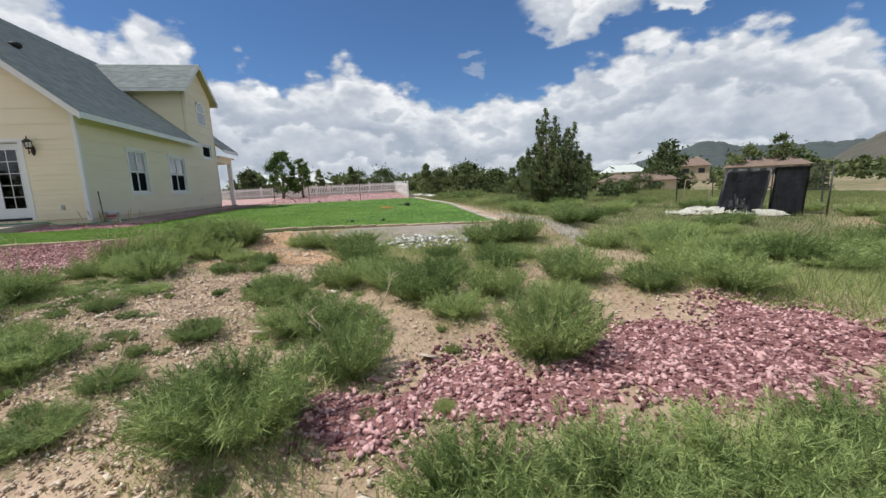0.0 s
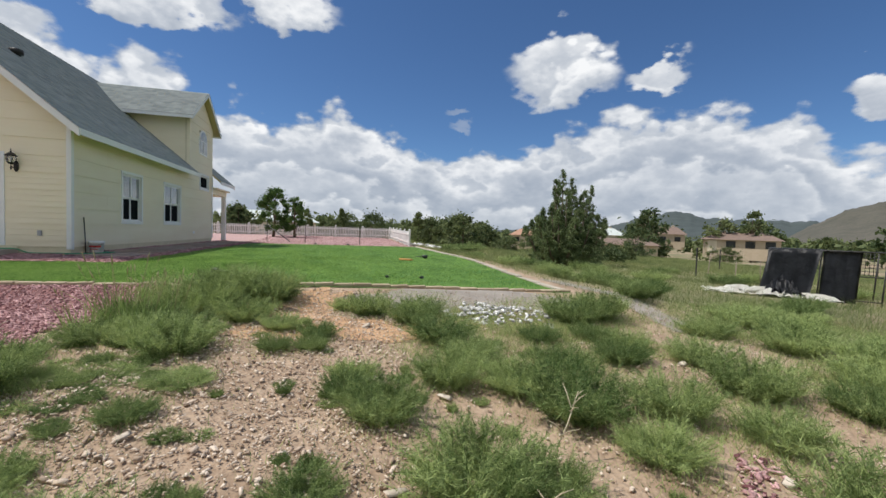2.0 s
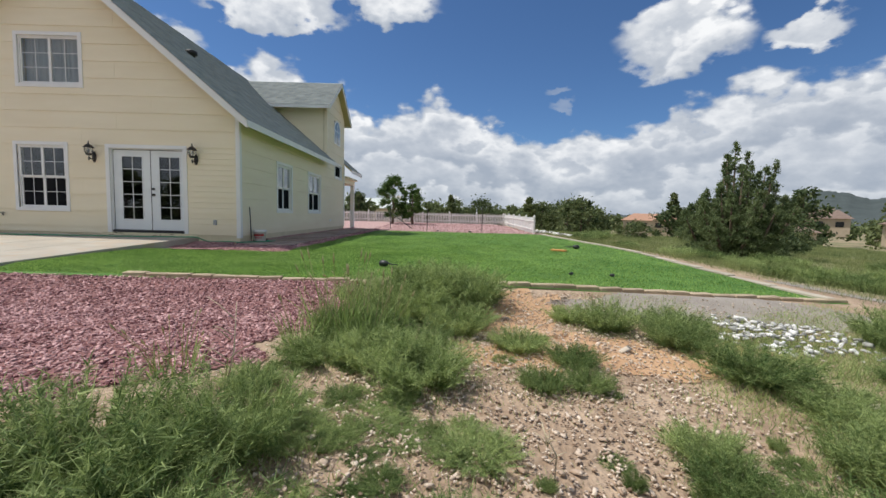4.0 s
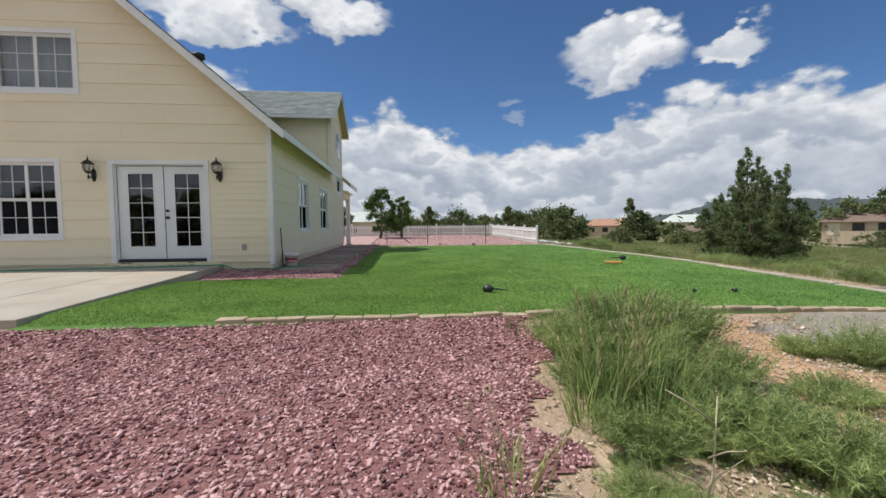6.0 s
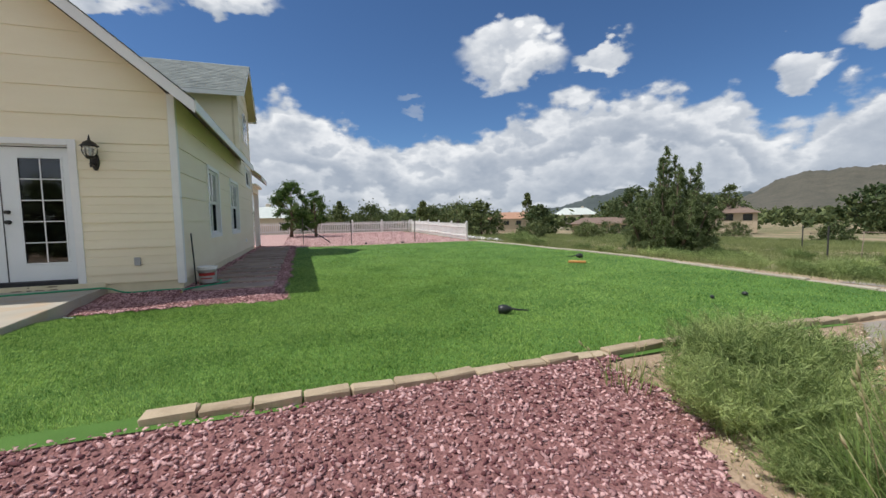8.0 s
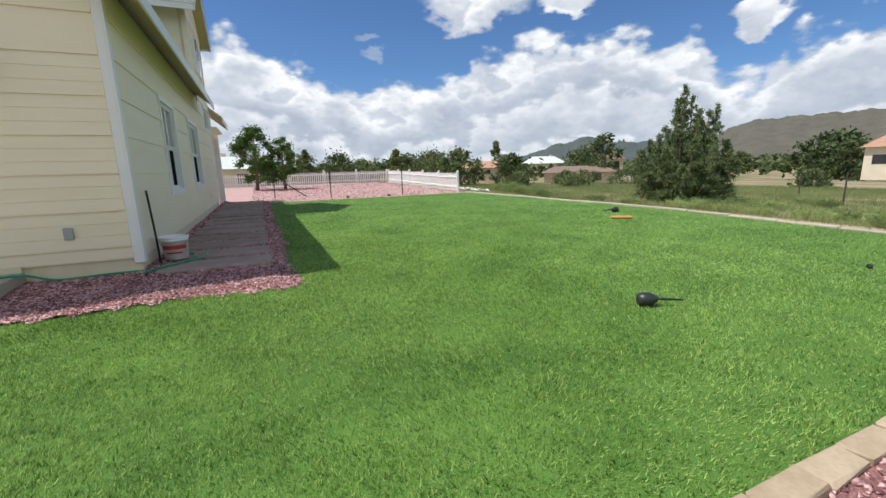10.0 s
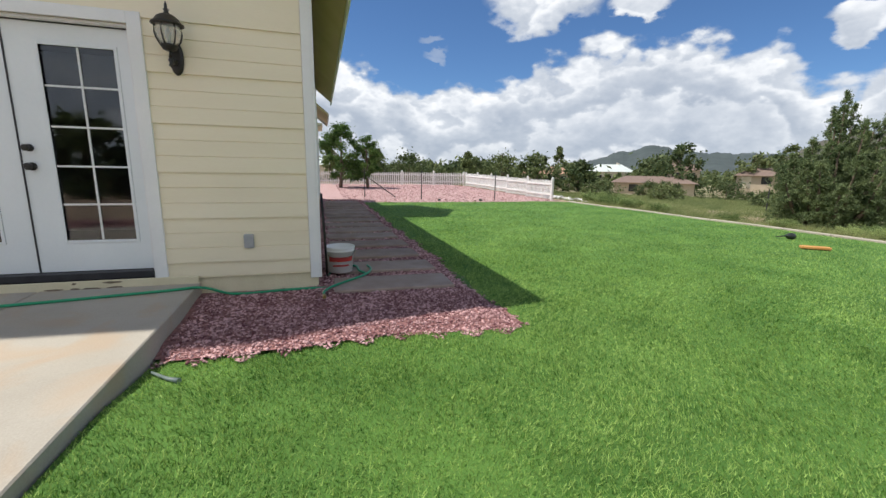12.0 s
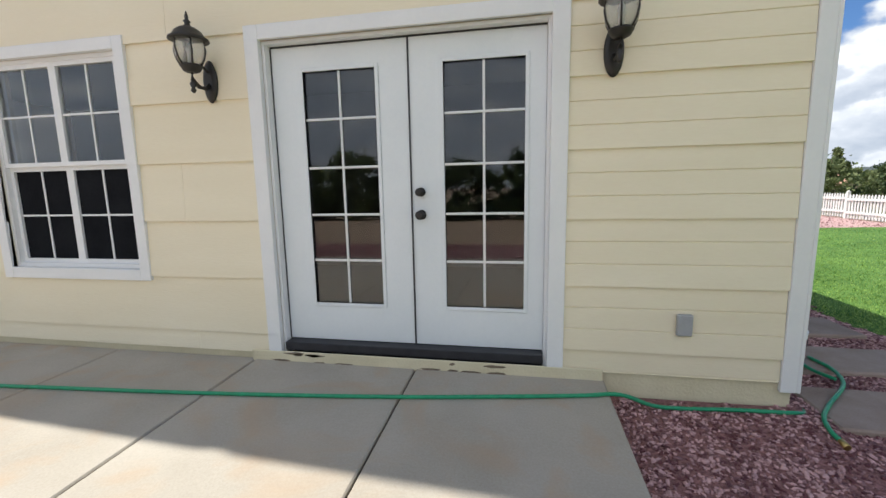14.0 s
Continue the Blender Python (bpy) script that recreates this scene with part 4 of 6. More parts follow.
solid("garden_pole", bm, M_BLACK, "dark thin pole leaning on the house wall", "pole")


def smooth_path(pts, n=8):
    p = [Vector(q) for q in pts]
    p = [2 * p[0] - p[1]] + p + [2 * p[-1] - p[-2]]
    res = []
    for i in range(1, len(p) - 2):
        for k in range(n):
            t = k / n
            a, b, c, d = p[i - 1:i + 3]
            res.append(0.5 * ((2 * b) + (c - a) * t + (2 * a - 5 * b + 4 * c - d) * t * t + (3 * b - a - 3 * c + d) * t ** 3))
    return res + [p[-2]]


bm = bmesh.new()
tube(bm, smooth_path([(-8.2, -1.3, -0.019), (-6.4, -0.80, -0.007), (-4.97, -0.66, -0.004), (-3.52, -0.55, -0.001), (-2.28, -0.42, 0.002), (-1.3, -0.27, 0.006), (-1.0, -0.20, 0.0),
                      (-0.75, -0.13, -0.095), (-0.33, -0.10, -0.095), (-0.05, -0.08, -0.10), (0.06, -0.02, -0.12), (0.07, 0.14, -0.13), (0.08, 0.42, -0.13), (0.22, 0.86, -0.12), (0.42, 0.80, -0.098), (0.45, 0.55, -0.098), (0.50, 0.42, -0.098)], 8), 0.0125, 8)
HOSE_END = [(0.57, 0.8, -0.098), (0.59, 0.6, -0.098), (0.5, 0.35, -0.098), (0.24, 0.06, -0.098), (0.11, -0.1, -0.098), (0.05, -0.24, -0.098), (0.05, -0.32, -0.11)]
hose = solid("garden_hose", bm, M_HOSE, "green garden hose lying across the patio and round the corner", "hose")
bm = bmesh.new()
tube(bm, smooth_path(HOSE_END, 8), 0.0125, 8)
part("hose_end", bm, M_HOSE, hose)
bm = bmesh.new()
tube(bm, [HOSE_END[-1], Vector(HOSE_END[-1]) * 2 - Vector(HOSE_END[-2]) * 0.6 - Vector(HOSE_END[-1]) * 0.4], 0.017, 8)
part("brass_fitting", bm, material("brass", (0.45, 0.33, 0.12), (0.6, 0.45, 0.18), scale=10, rough=0.35, metal=1.0), hose, "worn brass hose fitting")

# ---- lawn edging ----
edging = thing("lawn_edging", "tan concrete paver edging along the lawn", "edging", kind="structure", at=(1.0, -5.05, -0.2))
rng = random.Random(8)
x = 0.97
bms = []
for v in range(5):
    bm = bmesh.new()
    box(bm, 0, 0.292, -0.06, 0.06, -0.13, 0.0, 0.01)
    for vv in bm.verts:
        vv.co += Vector((rng.uniform(-0.006, 0.006), rng.uniform(-0.006, 0.006), rng.uniform(-0.005, 0.005)))
    bms.append(mesh_of("paver", bm, M_PAVER))
k = 0
while x < 10.55:
    o = new("paver", bms[k % 5])
    o.parent = edging
    zz = float(lawn_z(x, -5.0)) + 0.045 + rng.uniform(-0.008, 0.008)
    o.matrix_basis = pose(x - 1.0, rng.uniform(-0.012, 0.012) - 0.012, zz + 0.2, rng.uniform(-2, 2), rng.uniform(-1.5, 1.5), rng.uniform(-1.5, 1.5))
    x += 0.302
    k += 1
kerb = thing("lawn_kerb", "pale concrete kerb strip along the lawn edge", "kerb", kind="structure", at=(10.6, 3, -0.2))
y = -4.95
while y < 11.2:
    bm = bmesh.new()
    box(bm, -0.065, 0.065, 0, 0.97, -0.12, 0.0, 0.012)
    o = part("kerb_stone", bm, M_KERB, kerb)
    xx = 10.66 + 0.12 * math.sin(0.45 * (y + 0.5))
    o.matrix_basis = pose(xx - 10.6, y - 3, float(lawn_z(10.5, y)) + 0.2 + 0.04, 0, 0, -math.degrees(math.atan(0.054 * math.cos(0.45 * (y + 0.5)))))
    y += 0.98

# ---- picket fence ----
M_PICKET = material("fence paint", (0.72, 0.72, 0.70), (0.84, 0.84, 0.82), scale=2, rough=0.5, spread=0.4)
bm = bmesh.new()
slab(bm, [(-0.038, 0.05), (0.038, 0.05), (0.038, 0.86), (0.0, 0.93), (-0.038, 0.86)], "y", -0.011, 0.011)
PICKET = mesh_of("picket", bm, M_PICKET)
bm = bmesh.new()
box(bm, -0.05, 0.05, -0.05, 0.05, -0.2, 0.99, 0.006)
ring(bm, ((0.065, 0.99), (0.07, 1.01), (0.03, 1.04), (0.005, 1.06)), (0, 0, 0), 4)
POST = mesh_of("post", bm, M_PICKET)


def fence_run(name, a, b, label):
    a, b = Vector(a), Vector(b)
    run = (b - a).to_2d()
    ang = math.degrees(math.atan2(run.y, run.x))
    f = thing(name, label, "fence", "picket fences", kind="structure", at=a)
    f.rotation_euler = (0, 0, radians(ang))
    n = round(run.length / 2.35)
    w = run.length / n
    cr, sr = run.normalized()
    for i in range(n + 1):
        o = new("post", POST)
        o.parent = f
        o.location = (i * w, 0, float(land(a.x + cr * i * w, a.y + sr * i * w)) - a.z)
    for i in range(n):
        zl = float(land(a.x + cr * (i + 0.5) * w, a.y + sr * (i + 0.5) * w)) - a.z
        for h in (0.22, 0.70):
            bm = bmesh.new()
            box(bm, i * w + 0.052, (i + 1) * w - 0.052, 0.012, 0.05, zl + h, zl + h + 0.08, 0.004)
            part("rail", bm, M_PICKET, f)
        m = int((w - 0.1) / 0.135)
        for j in range(m):
            o = new("picket", PICKET)
            o.parent = f
            o.location = (i * w + 0.05 + (j + 0.5) * (w - 0.1) / m, 0, zl)


fence_run("picket_fence", (10.30, 12.72, float(land(10.3, 12.7))), (10.45, 25.0, float(land(10.3, 12.7))), "white wooden picket fence beside the pink gravel yard")
fence_run("picket_fence", (10.35, 25.2, float(land(10.3, 25))), (-6.0, 25.2, float(land(10.3, 25))), "white wooden picket fence across the pink gravel yard")

# thin metal posts with wire at the far edge of the lawn
M_TPOST = material("dark steel post", (0.03, 0.032, 0.03), (0.08, 0.075, 0.07), scale=14, rough=0.6)
for x, y, h in ((4.25, 13.3, 1.25), (7.35, 12.5, 1.25), (1.95, 14.6, 1.35)):
    z = float(land(x, y))
    bm = bmesh.new()
    box(bm, x - 0.02, x + 0.02, y - 0.006, y + 0.006, z - 0.1, z + h)
    box(bm, x - 0.005, x + 0.005, y + 0.0062, y + 0.035, z - 0.1, z + h)
    solid("fence_post", bm, M_TPOST, "thin dark steel fence post at the lawn edge", "post", "steel posts")
bm = bmesh.new()
tube(bm, [(2.05, 14.55, 0.75), (3.3, 14.3, -0.15)], 0.025, 6)
solid("brace_pole", bm, M_TPOST, "dark pole leaning against a steel fence post", "pole")

# ---- trees ----


def leaves(centres, n, size, rng, aspect=0.55, up=0.2):
    """Small pointed leaf faces scattered round centres (x, y, z, r)."""
    c = centres[rng.integers(0, len(centres), n)]
    d = rng.normal(size=(n, 3))
    d /= np.linalg.norm(d, axis=1, keepdims=True)
    p = c[:, :3] + d * (c[:, 3:4] * np.abs(rng.normal(0.35, 0.42, (n, 1)))) * np.array([1, 1, 0.85])
    a = rng.normal(size=(n, 3)) + d * 0.6 + np.array([0, 0, up])
    a /= np.linalg.norm(a, axis=1, keepdims=True)
    b = np.cross(a, rng.normal(size=(n, 3)))
    b /= np.linalg.norm(b, axis=1, keepdims=True) + 1e-9
    s = size * rng.uniform(0.6, 1.4, (n, 1))
    v = np.stack([p - a * s, p + b * s * aspect, p + a * s, p - b * s * aspect], 1).reshape(-1, 3)
    return v, np.arange(4 * n).reshape(-1, 4)


def tree(name, at, height, width, n, size, label, mat, trunk=0.25, lean=0.0, seed=1, shape="round", clumps=40, group="", size_z=1.0):
    """Tapered trunk, limbs and a crown of many leaves in clumps."""
    rng = np.random.default_rng(seed)
    root = thing(name, label, "tree" if name != "shrub" else "shrub", group, at=at)
    base = height * trunk
    cen = []
    bm = bmesh.new()
    r0 = 0.02 * height + 0.02
    tube(bm, [(0, 0, -0.15), (0.03 * height * lean, 0, base), (0.05 * height * lean, 0.01 * height, height * 0.55), (0.05 * height * lean, 0, height * 0.85)], 0, 8, [r0 * 1.25, r0, r0 * 0.55, r0 * 0.15])
    for k in range(clumps):
        a = rng.uniform(0, math.tau)
        if shape == "cone":
            f = rng.uniform(0, 1) ** 0.8
            rad = width / 2 * (1.0 - f) ** 0.75 * rng.uniform(0.45, 1.0)
            z = base + (height - base) * f
            cr = max(0.10 * width, 0.17 * width * (1.12 - f)) * rng.uniform(0.7, 1.2)
        else:
            f = rng.uniform(0.05, 1)
            rad = width / 2 * math.sqrt(max(0.08, 1 - (1.6 * f - 0.55) ** 2)) * rng.uniform(0.3, 0.95)
            z = base + (height - base) * (0.04 + 0.88 * f)
            cr = 0.15 * width * rng.uniform(0.6, 1.25)
        x, y = rad * math.cos(a) + 0.05 * height * lean, rad * math.sin(a)
        cen.append((x, y, z - cr * 0.4, cr))
        if k % 3 == 0:
            zz = max(base * 0.8, z - rad * 0.9)
            tube(bm, [(0.03 * height * lean, 0, zz), (x * 0.5, y * 0.5, (zz + z) / 2 + 0.03 * height), (x, y, z)], 0, 5, [r0 * 0.4, r0 * 0.22, r0 * 0.06])
    part("trunk", bm, M_BARK, root)
    v, f = leaves(np.array(cen), n, size, rng, up=0.5 if shape == "cone" else 0.1)
    o = new("crown", raw("crown", v, f, mat))
    o.parent = root
    return root


def on(x, y, dz=0.0):
    return x, y, float(land(x, y)) + dz


# juniper beyond the lawn, several stems
rngj = np.random.default_rng(4)
jun = thing("juniper_tree", "large bushy dark green juniper with several pointed tops", "tree", at=on(16.45, 5.35, -0.02))
bm = bmesh.new()
cen = []
spires = [(-0.25, 0.0, 4.45, 1.5), (0.95, -0.5, 3.75, 1.4), (-0.75, -0.3, 3.95, 1.4)]
for k in range(34):
    r, a = 2.0 * math.sqrt((k + 0.5) / 34), k * 2.39996
    spires.append((r * math.cos(a), 0.9 * r * math.sin(a), 4.1 * (1 - (r / 3.0) ** 1.5) * rngj.uniform(0.78, 1.03), rngj.uniform(1.3, 1.9)))
for sx, sy, h, w in spires:
    tube(bm, [(sx * 0.25, sy * 0.25, -0.1), (sx * 0.7, sy * 0.7, h * 0.3), (sx, sy, h * 0.95)], 0, 6, [0.09, 0.06, 0.01])
    for k in range(70):
        f = rngj.uniform(0.0, 1.0) ** 0.85
        a = rngj.uniform(0, math.tau)
        r = w / 2 * (1.0 - f) ** 0.7 * rngj.uniform(0.2, 1.0)
        cr = rngj.uniform(0.12, 0.22) * (1.2 - 0.6 * f)
        cen.append((sx * (0.6 + 0.4 * f) + r * math.cos(a), sy * (0.6 + 0.4 * f) + r * math.sin(a), 0.12 + (h - 0.2) * f, cr))
part("trunk", bm, M_BARK, jun)
v, f = leaves(np.array(cen), 230000, 0.032, rngj, 0.36, 0.9)
o = new("crown", raw("crown", v, f, M_JUNIPER))
o.parent = jun

tree("yard_tree", on(1.2, 21.3), 4.0, 2.8, 15000, 0.06, "leafy green young tree in pink gravel", M_LEAF, trunk=0.12, lean=0.6, seed=2, clumps=46, group="yard trees")
tree("yard_tree", on(2.8, 21.0), 3.3, 1.9, 10000, 0.055, "leafy green young tree in pink gravel", M_LEAF, trunk=0.14, lean=-0.3, seed=3, clumps=34, group="yard trees")

# trees beyond the fence and across the valley: x, y, height of top, width, shape
FAR = ((-2.7, 27.5, 2.9, 2.2, "round"), (6.0, 39.8, 3.2, 1.8, "cone"), (10.2, 44.2, 3.3, 6.0, "round"), (15.1, 37.7, 3.0, 2.6, "cone"), (20.6, 41.0, 3.7, 5.2, "round"),
       (17.9, 43.0, 3.2, 3.6, "round"), (64.8, 58.2, 7.5, 6.6, "round"), (45.1, 61.6, 3.7, 6.0, "round"), (79.0, 123.0, 9.8, 7.0, "cone"), (17.7, 63.0, 2.9, 7.0, "round"),
       (79.8, 56.2, 6.2, 7.0, "round"), (76.4, 74.8, 4.3, 8.0, "round"), (1.3, 47.5, 3.3, 2.4, "cone"), (6.4, 47.8, 3.5, 4.5, "round"), (18.1, 28.2, 2.9, 3.8, "round"),
       (20.3, 56.5, 2.7, 8.0, "round"), (83.4, 52.2, 8.2, 4.5, "round"), (95.4, 96.2, 8.1, 15.0, "round"),
       (14.8, 67.4, 2.9, 7.0, "round"), (36.0, 76.0, 3.6, 7.0, "round"), (26.0, 70.0, 3.4, 9.0, "round"), (33.0, 84.0, 4.4, 11.0, "round"), (48.0, 112.0, 4.8, 10.0, "round"),
       (-8.0, 50.0, 3.6, 6.0, "round"), (92.0, 138.0, 6.6, 12.0, "round"), (106.0, 70.0, 7.0, 12.0, "round"), (88.0, 30.0, 4.0, 5.0, "round"), (97.0, 8.0, 4.0, 6.0, "round"),
       (85.0, -6.0, 5.5, 9.0, "round"), (110.0, 40.0, 7.5, 13.0, "round"), (2.0, 75.0, 3.8, 10.0, "round"))
for k, (x, y, top, w, shape) in enumerate(FAR):
    b = float(land(x, y))
    near = math.hypot(x, y) < 50
    tree("tree", (x, y, b), top - b, w * 1.25, 4600 if near else 2800, 0.13 if near else 0.075 * w ** 0.75, "dark green tree beyond the yard" if near else "distant green tree in the valley",
         M_FAR, trunk=0.02, seed=20 + k, shape=shape, clumps=60, group="far trees")
# trees that close the view south of the camera
rngs = random.Random(33)
for k in range(13):
    x = -32 + 5.0 * k
    tree("tree", on(x + rngs.uniform(-1, 1), -33 + rngs.uniform(-4, 3)), rngs.uniform(4.5, 6.8), rngs.uniform(6, 9), 5000, 0.26, "dark green tree across the road", M_FAR, trunk=0.06, seed=70 + k, clumps=40, group="far trees")

# ---- houses across the valley ----
M_TAN = material("tan stucco", (0.46, 0.37, 0.27), (0.56, 0.47, 0.36), scale=1, rough=0.9)
M_CREAM = material("cream stucco", (0.66, 0.58, 0.46), (0.74, 0.66, 0.54), scale=1, rough=0.9)
M_BROWNROOF = material("brown roof", (0.17, 0.12, 0.095), (0.26, 0.19, 0.155), scale=2, rough=0.9)
M_TILEROOF = material("clay roof", (0.36, 0.20, 0.13), (0.48, 0.29, 0.20), scale=2, rough=0.85)
M_PALEROOF = material("pale metal roof", (0.56, 0.62, 0.58), (0.68, 0.72, 0.68), scale=1, rough=0.5)
M_FARGLASS = material("dark far glass", (0.02, 0.022, 0.025), (0.05, 0.055, 0.06), scale=1, rough=0.15)


def far_house(x, y, turn, w, d, base, wall, rise, mw, mr, label, windows=4, garage=False):
    root = thing("house", label, "house", "valley houses", at=(x, y, base))
    root.rotation_euler = (0, 0, radians(turn))
    bm = bmesh.new()
    box(bm, -w / 2, w / 2, -d / 2, d / 2, -1.5, wall)
    part("wall", bm, mw, root)
    bm = bmesh.new()
    e = 0.6
    v = [bm.verts.new(p) for p in ((-w / 2 - e, -d / 2 - e, wall), (w / 2 + e, -d / 2 - e, wall), (w / 2 + e, d / 2 + e, wall), (-w / 2 - e, d / 2 + e, wall), (-w / 2 + d * 0.25, 0, wall + rise), (w / 2 - d * 0.25, 0, wall + rise))]
    for q in ((0, 1, 5, 4), (1, 2, 5), (2, 3, 4, 5), (3, 0, 4), (3, 2, 1, 0)):
        bm.faces.new([v[i] for i in q])
    rf = part("roof", bm, mr, root)
    bm = bmesh.new()
    box(bm, w * 0.2, w * 0.2 + 0.7, 0.3, 1.0, wall + rise * 0.5, wall + rise + 0.5)
    part("chimney", bm, mw, rf)
    for k in range(windows):
        cx = -w / 2 + w * (k + 0.5) / windows
        bm = bmesh.new()
        box(bm, cx - 0.75, cx + 0.75, -d / 2 - 0.05, -d / 2 + 0.02, 0.8 if not (garage and k == 0) else 0.0, 2.1)
        part("window", bm, M_FARGLASS if not (garage and k == 0) else M_CREAM, root)


far_house(65, 108, -30, 14.5, 9, -2.0, 2.7, 2.0, M_TAN, M_TILEROOF, "tan house with clay tile roof across the valley")
far_house(92, 113, -20, 12, 9, -1.6, 3.2, 2.4, M_CREAM, M_PALEROOF, "white house with pale metal roof across the valley")
far_house(60, 60, -38, 13, 8, -2.9, 2.4, 1.2, M_TAN, M_BROWNROOF, "long low brown-roofed shed in the valley", 2)
far_house(82.8, 53.7, -52, 12, 9, -1.2, 2.3, 1.5, M_TAN, M_BROWNROOF, "brown-roofed ranch house in the valley", 4, True)
far_house(89, 21, -70, 13, 9, -0.9, 3.2, 2.0, M_CREAM, M_TILEROOF, "cream house with orange tile roof", 4)
far_house(98, 92, -40, 11, 8, -0.5, 2.8, 2.2, M_TAN, M_BROWNROOF, "brown house on the far slope", 3)
far_house(-6, 62, 10, 14, 9, -1.2, 2.8, 1.8, M_CREAM, M_PALEROOF, "pale-roofed house beyond the fence", 3)

# woods across the valley
rf = np.random.default_rng(61)
cen = []
for k in range(520):
    az, d = radians(rf.uniform(-12, 88)), rf.uniform(115, 520)
    x, y = d * math.sin(az), d * math.cos(az)
    w, h = rf.uniform(3.0, 8.0) * (0.7 + d / 500), rf.uniform(3.0, 6.0) * (0.6 + d / 420)
    z = float(land(x, y)) + 1.2 + 0.006 * d
    for q in range(7):
        cen.append((x + rf.normal() * w * 0.3, y + rf.normal() * w * 0.3, z + h * rf.uniform(0.1, 0.75), w * rf.uniform(0.22, 0.38)))
v, f = leaves(np.array(cen), 60000, 0.75, rf, 0.6, 0.1)
tagged(new("far_woods", raw("far_woods", v, f, M_FAR)), "dark green scrub woods across the valley", "woods", kind="stuff")

# ---- hills ----
M_HILL = material("hill scrub", (0.040, 0.055, 0.055), (0.085, 0.105, 0.10), scale=0.02, rough=1.0, bump_scale=0.2, fine=0.5)
M_MESA = material("mesa scrub", (0.065, 0.068, 0.052), (0.135, 0.122, 0.095), scale=0.03, rough=1.0, bump_scale=0.2, fine=0.5)


def ridge(name, dist, rows, mat, label):
    """A range of hills: rows of azimuth and elevation of the skyline in degrees."""
    a = np.arange(rows[0][0], rows[-1][0] + 0.01, 0.25)
    e = np.interp(a, [r[0] for r in rows], [r[1] for r in rows])
    e = e + 0.07 * np.sin(a * 2.3) + 0.05 * np.sin(a * 5.1 + 1) + 0.04 * np.sin(a * 11.3)
    dep = np.linspace(0, 1, 14)
    v = []
    for f in dep:
        r = dist * (0.62 + 0.38 * f)
        h = dist * np.tan(np.radians(e)) * (f ** 1.6) - 6 * (1 - f) + dist * 0.004 * f * np.sin(a * 1.7 + f * 9) * (1 - f)
        v.append(np.stack([r * np.sin(np.radians(a)), r * np.cos(np.radians(a)), h], 1))
    back = v[-1] * 1.25
    back[:, 2] = -20
    v = np.concatenate(v + [back])
    n = len(a)
    i = np.arange(len(v)).reshape(-1, n)
    f = np.stack([i[:-1, :-1].ravel(), i[:-1, 1:].ravel(), i[1:, 1:].ravel(), i[1:, :-1].ravel()], 1)
    tagged(new(name, raw(name, v, f, mat, True)), label, "hill", kind="structure")


ridge("hills", 2300, ((20, 0.2), (30, 0.6), (36, 1.6), (39, 2.7), (41, 2.9), (42.7, 3.6), (44, 3.3), (46, 2.7), (50, 2.5), (55, 2.4), (62, 2.2), (75, 1.8), (90, 1.0), (110, 0.2)), M_HILL, "blue-green wooded hills on the horizon")
ridge("mesa", 1500, ((53, 0.3), (55, 1.6), (57, 2.9), (58.5, 3.7), (60, 4.2), (64, 4.35), (70, 4.4), (80, 4.2), (95, 3.6), (120, 1.2)), M_MESA, "brown flat-topped mesa on the horizon")
ridge("hills", 1800, ((-60, 0.6), (-40, 0.9), (-20, 0.7), (0, 0.5), (15, 0.6), (24, 0.7), (32, 0.4)), M_HILL, "low wooded horizon")
# ---- weeds, grass and gravel ----


def blades(root, way, length, width, bend, rng):
    """Curved tapered blades: arrays of root, unit direction, length, width; five corners each."""
    n = len(root)
    side = np.cross(way, rng.normal(size=(n, 3)))
    side /= np.linalg.norm(side, axis=1, keepdims=True) + 1e-9
    droop = np.cross(side, way) * bend[:, None]
    L, W = length[:, None], width[:, None]
    mid = root + way * L * 0.55 + droop * L * 0.12
    tip = root + way * L * 0.95 + droop * L * 0.5
    v = np.stack([root - side * W / 2, root + side * W / 2, mid + side * W * 0.4, mid - side * W * 0.4, tip], 1).reshape(-1, 3)
    i = np.arange(n)[:, None] * 5
    f = np.concatenate([i + np.array([[0, 1, 2]]), i + np.array([[0, 2, 3]]), i + np.array([[3, 2, 4]])], 0)
    return v, f


def spikes(root, way, length, width, rng):
    """Single pointed blades, three corners each."""
    n = len(root)
    side = np.cross(way, rng.normal(size=(n, 3)))
    side /= np.linalg.norm(side, axis=1, keepdims=True) + 1e-9
    v = np.stack([root - side * width[:, None] / 2, root + side * width[:, None] / 2, root + way * length[:, None]], 1).reshape(-1, 3)
    return v, np.arange(3 * n).reshape(-1, 3)


def upward(n, spread, rng):
    d = np.concatenate([rng.normal(size=(n, 2)) * spread, np.ones((n, 1))], 1)
    return d / np.linalg.norm(d, axis=1, keepdims=True)


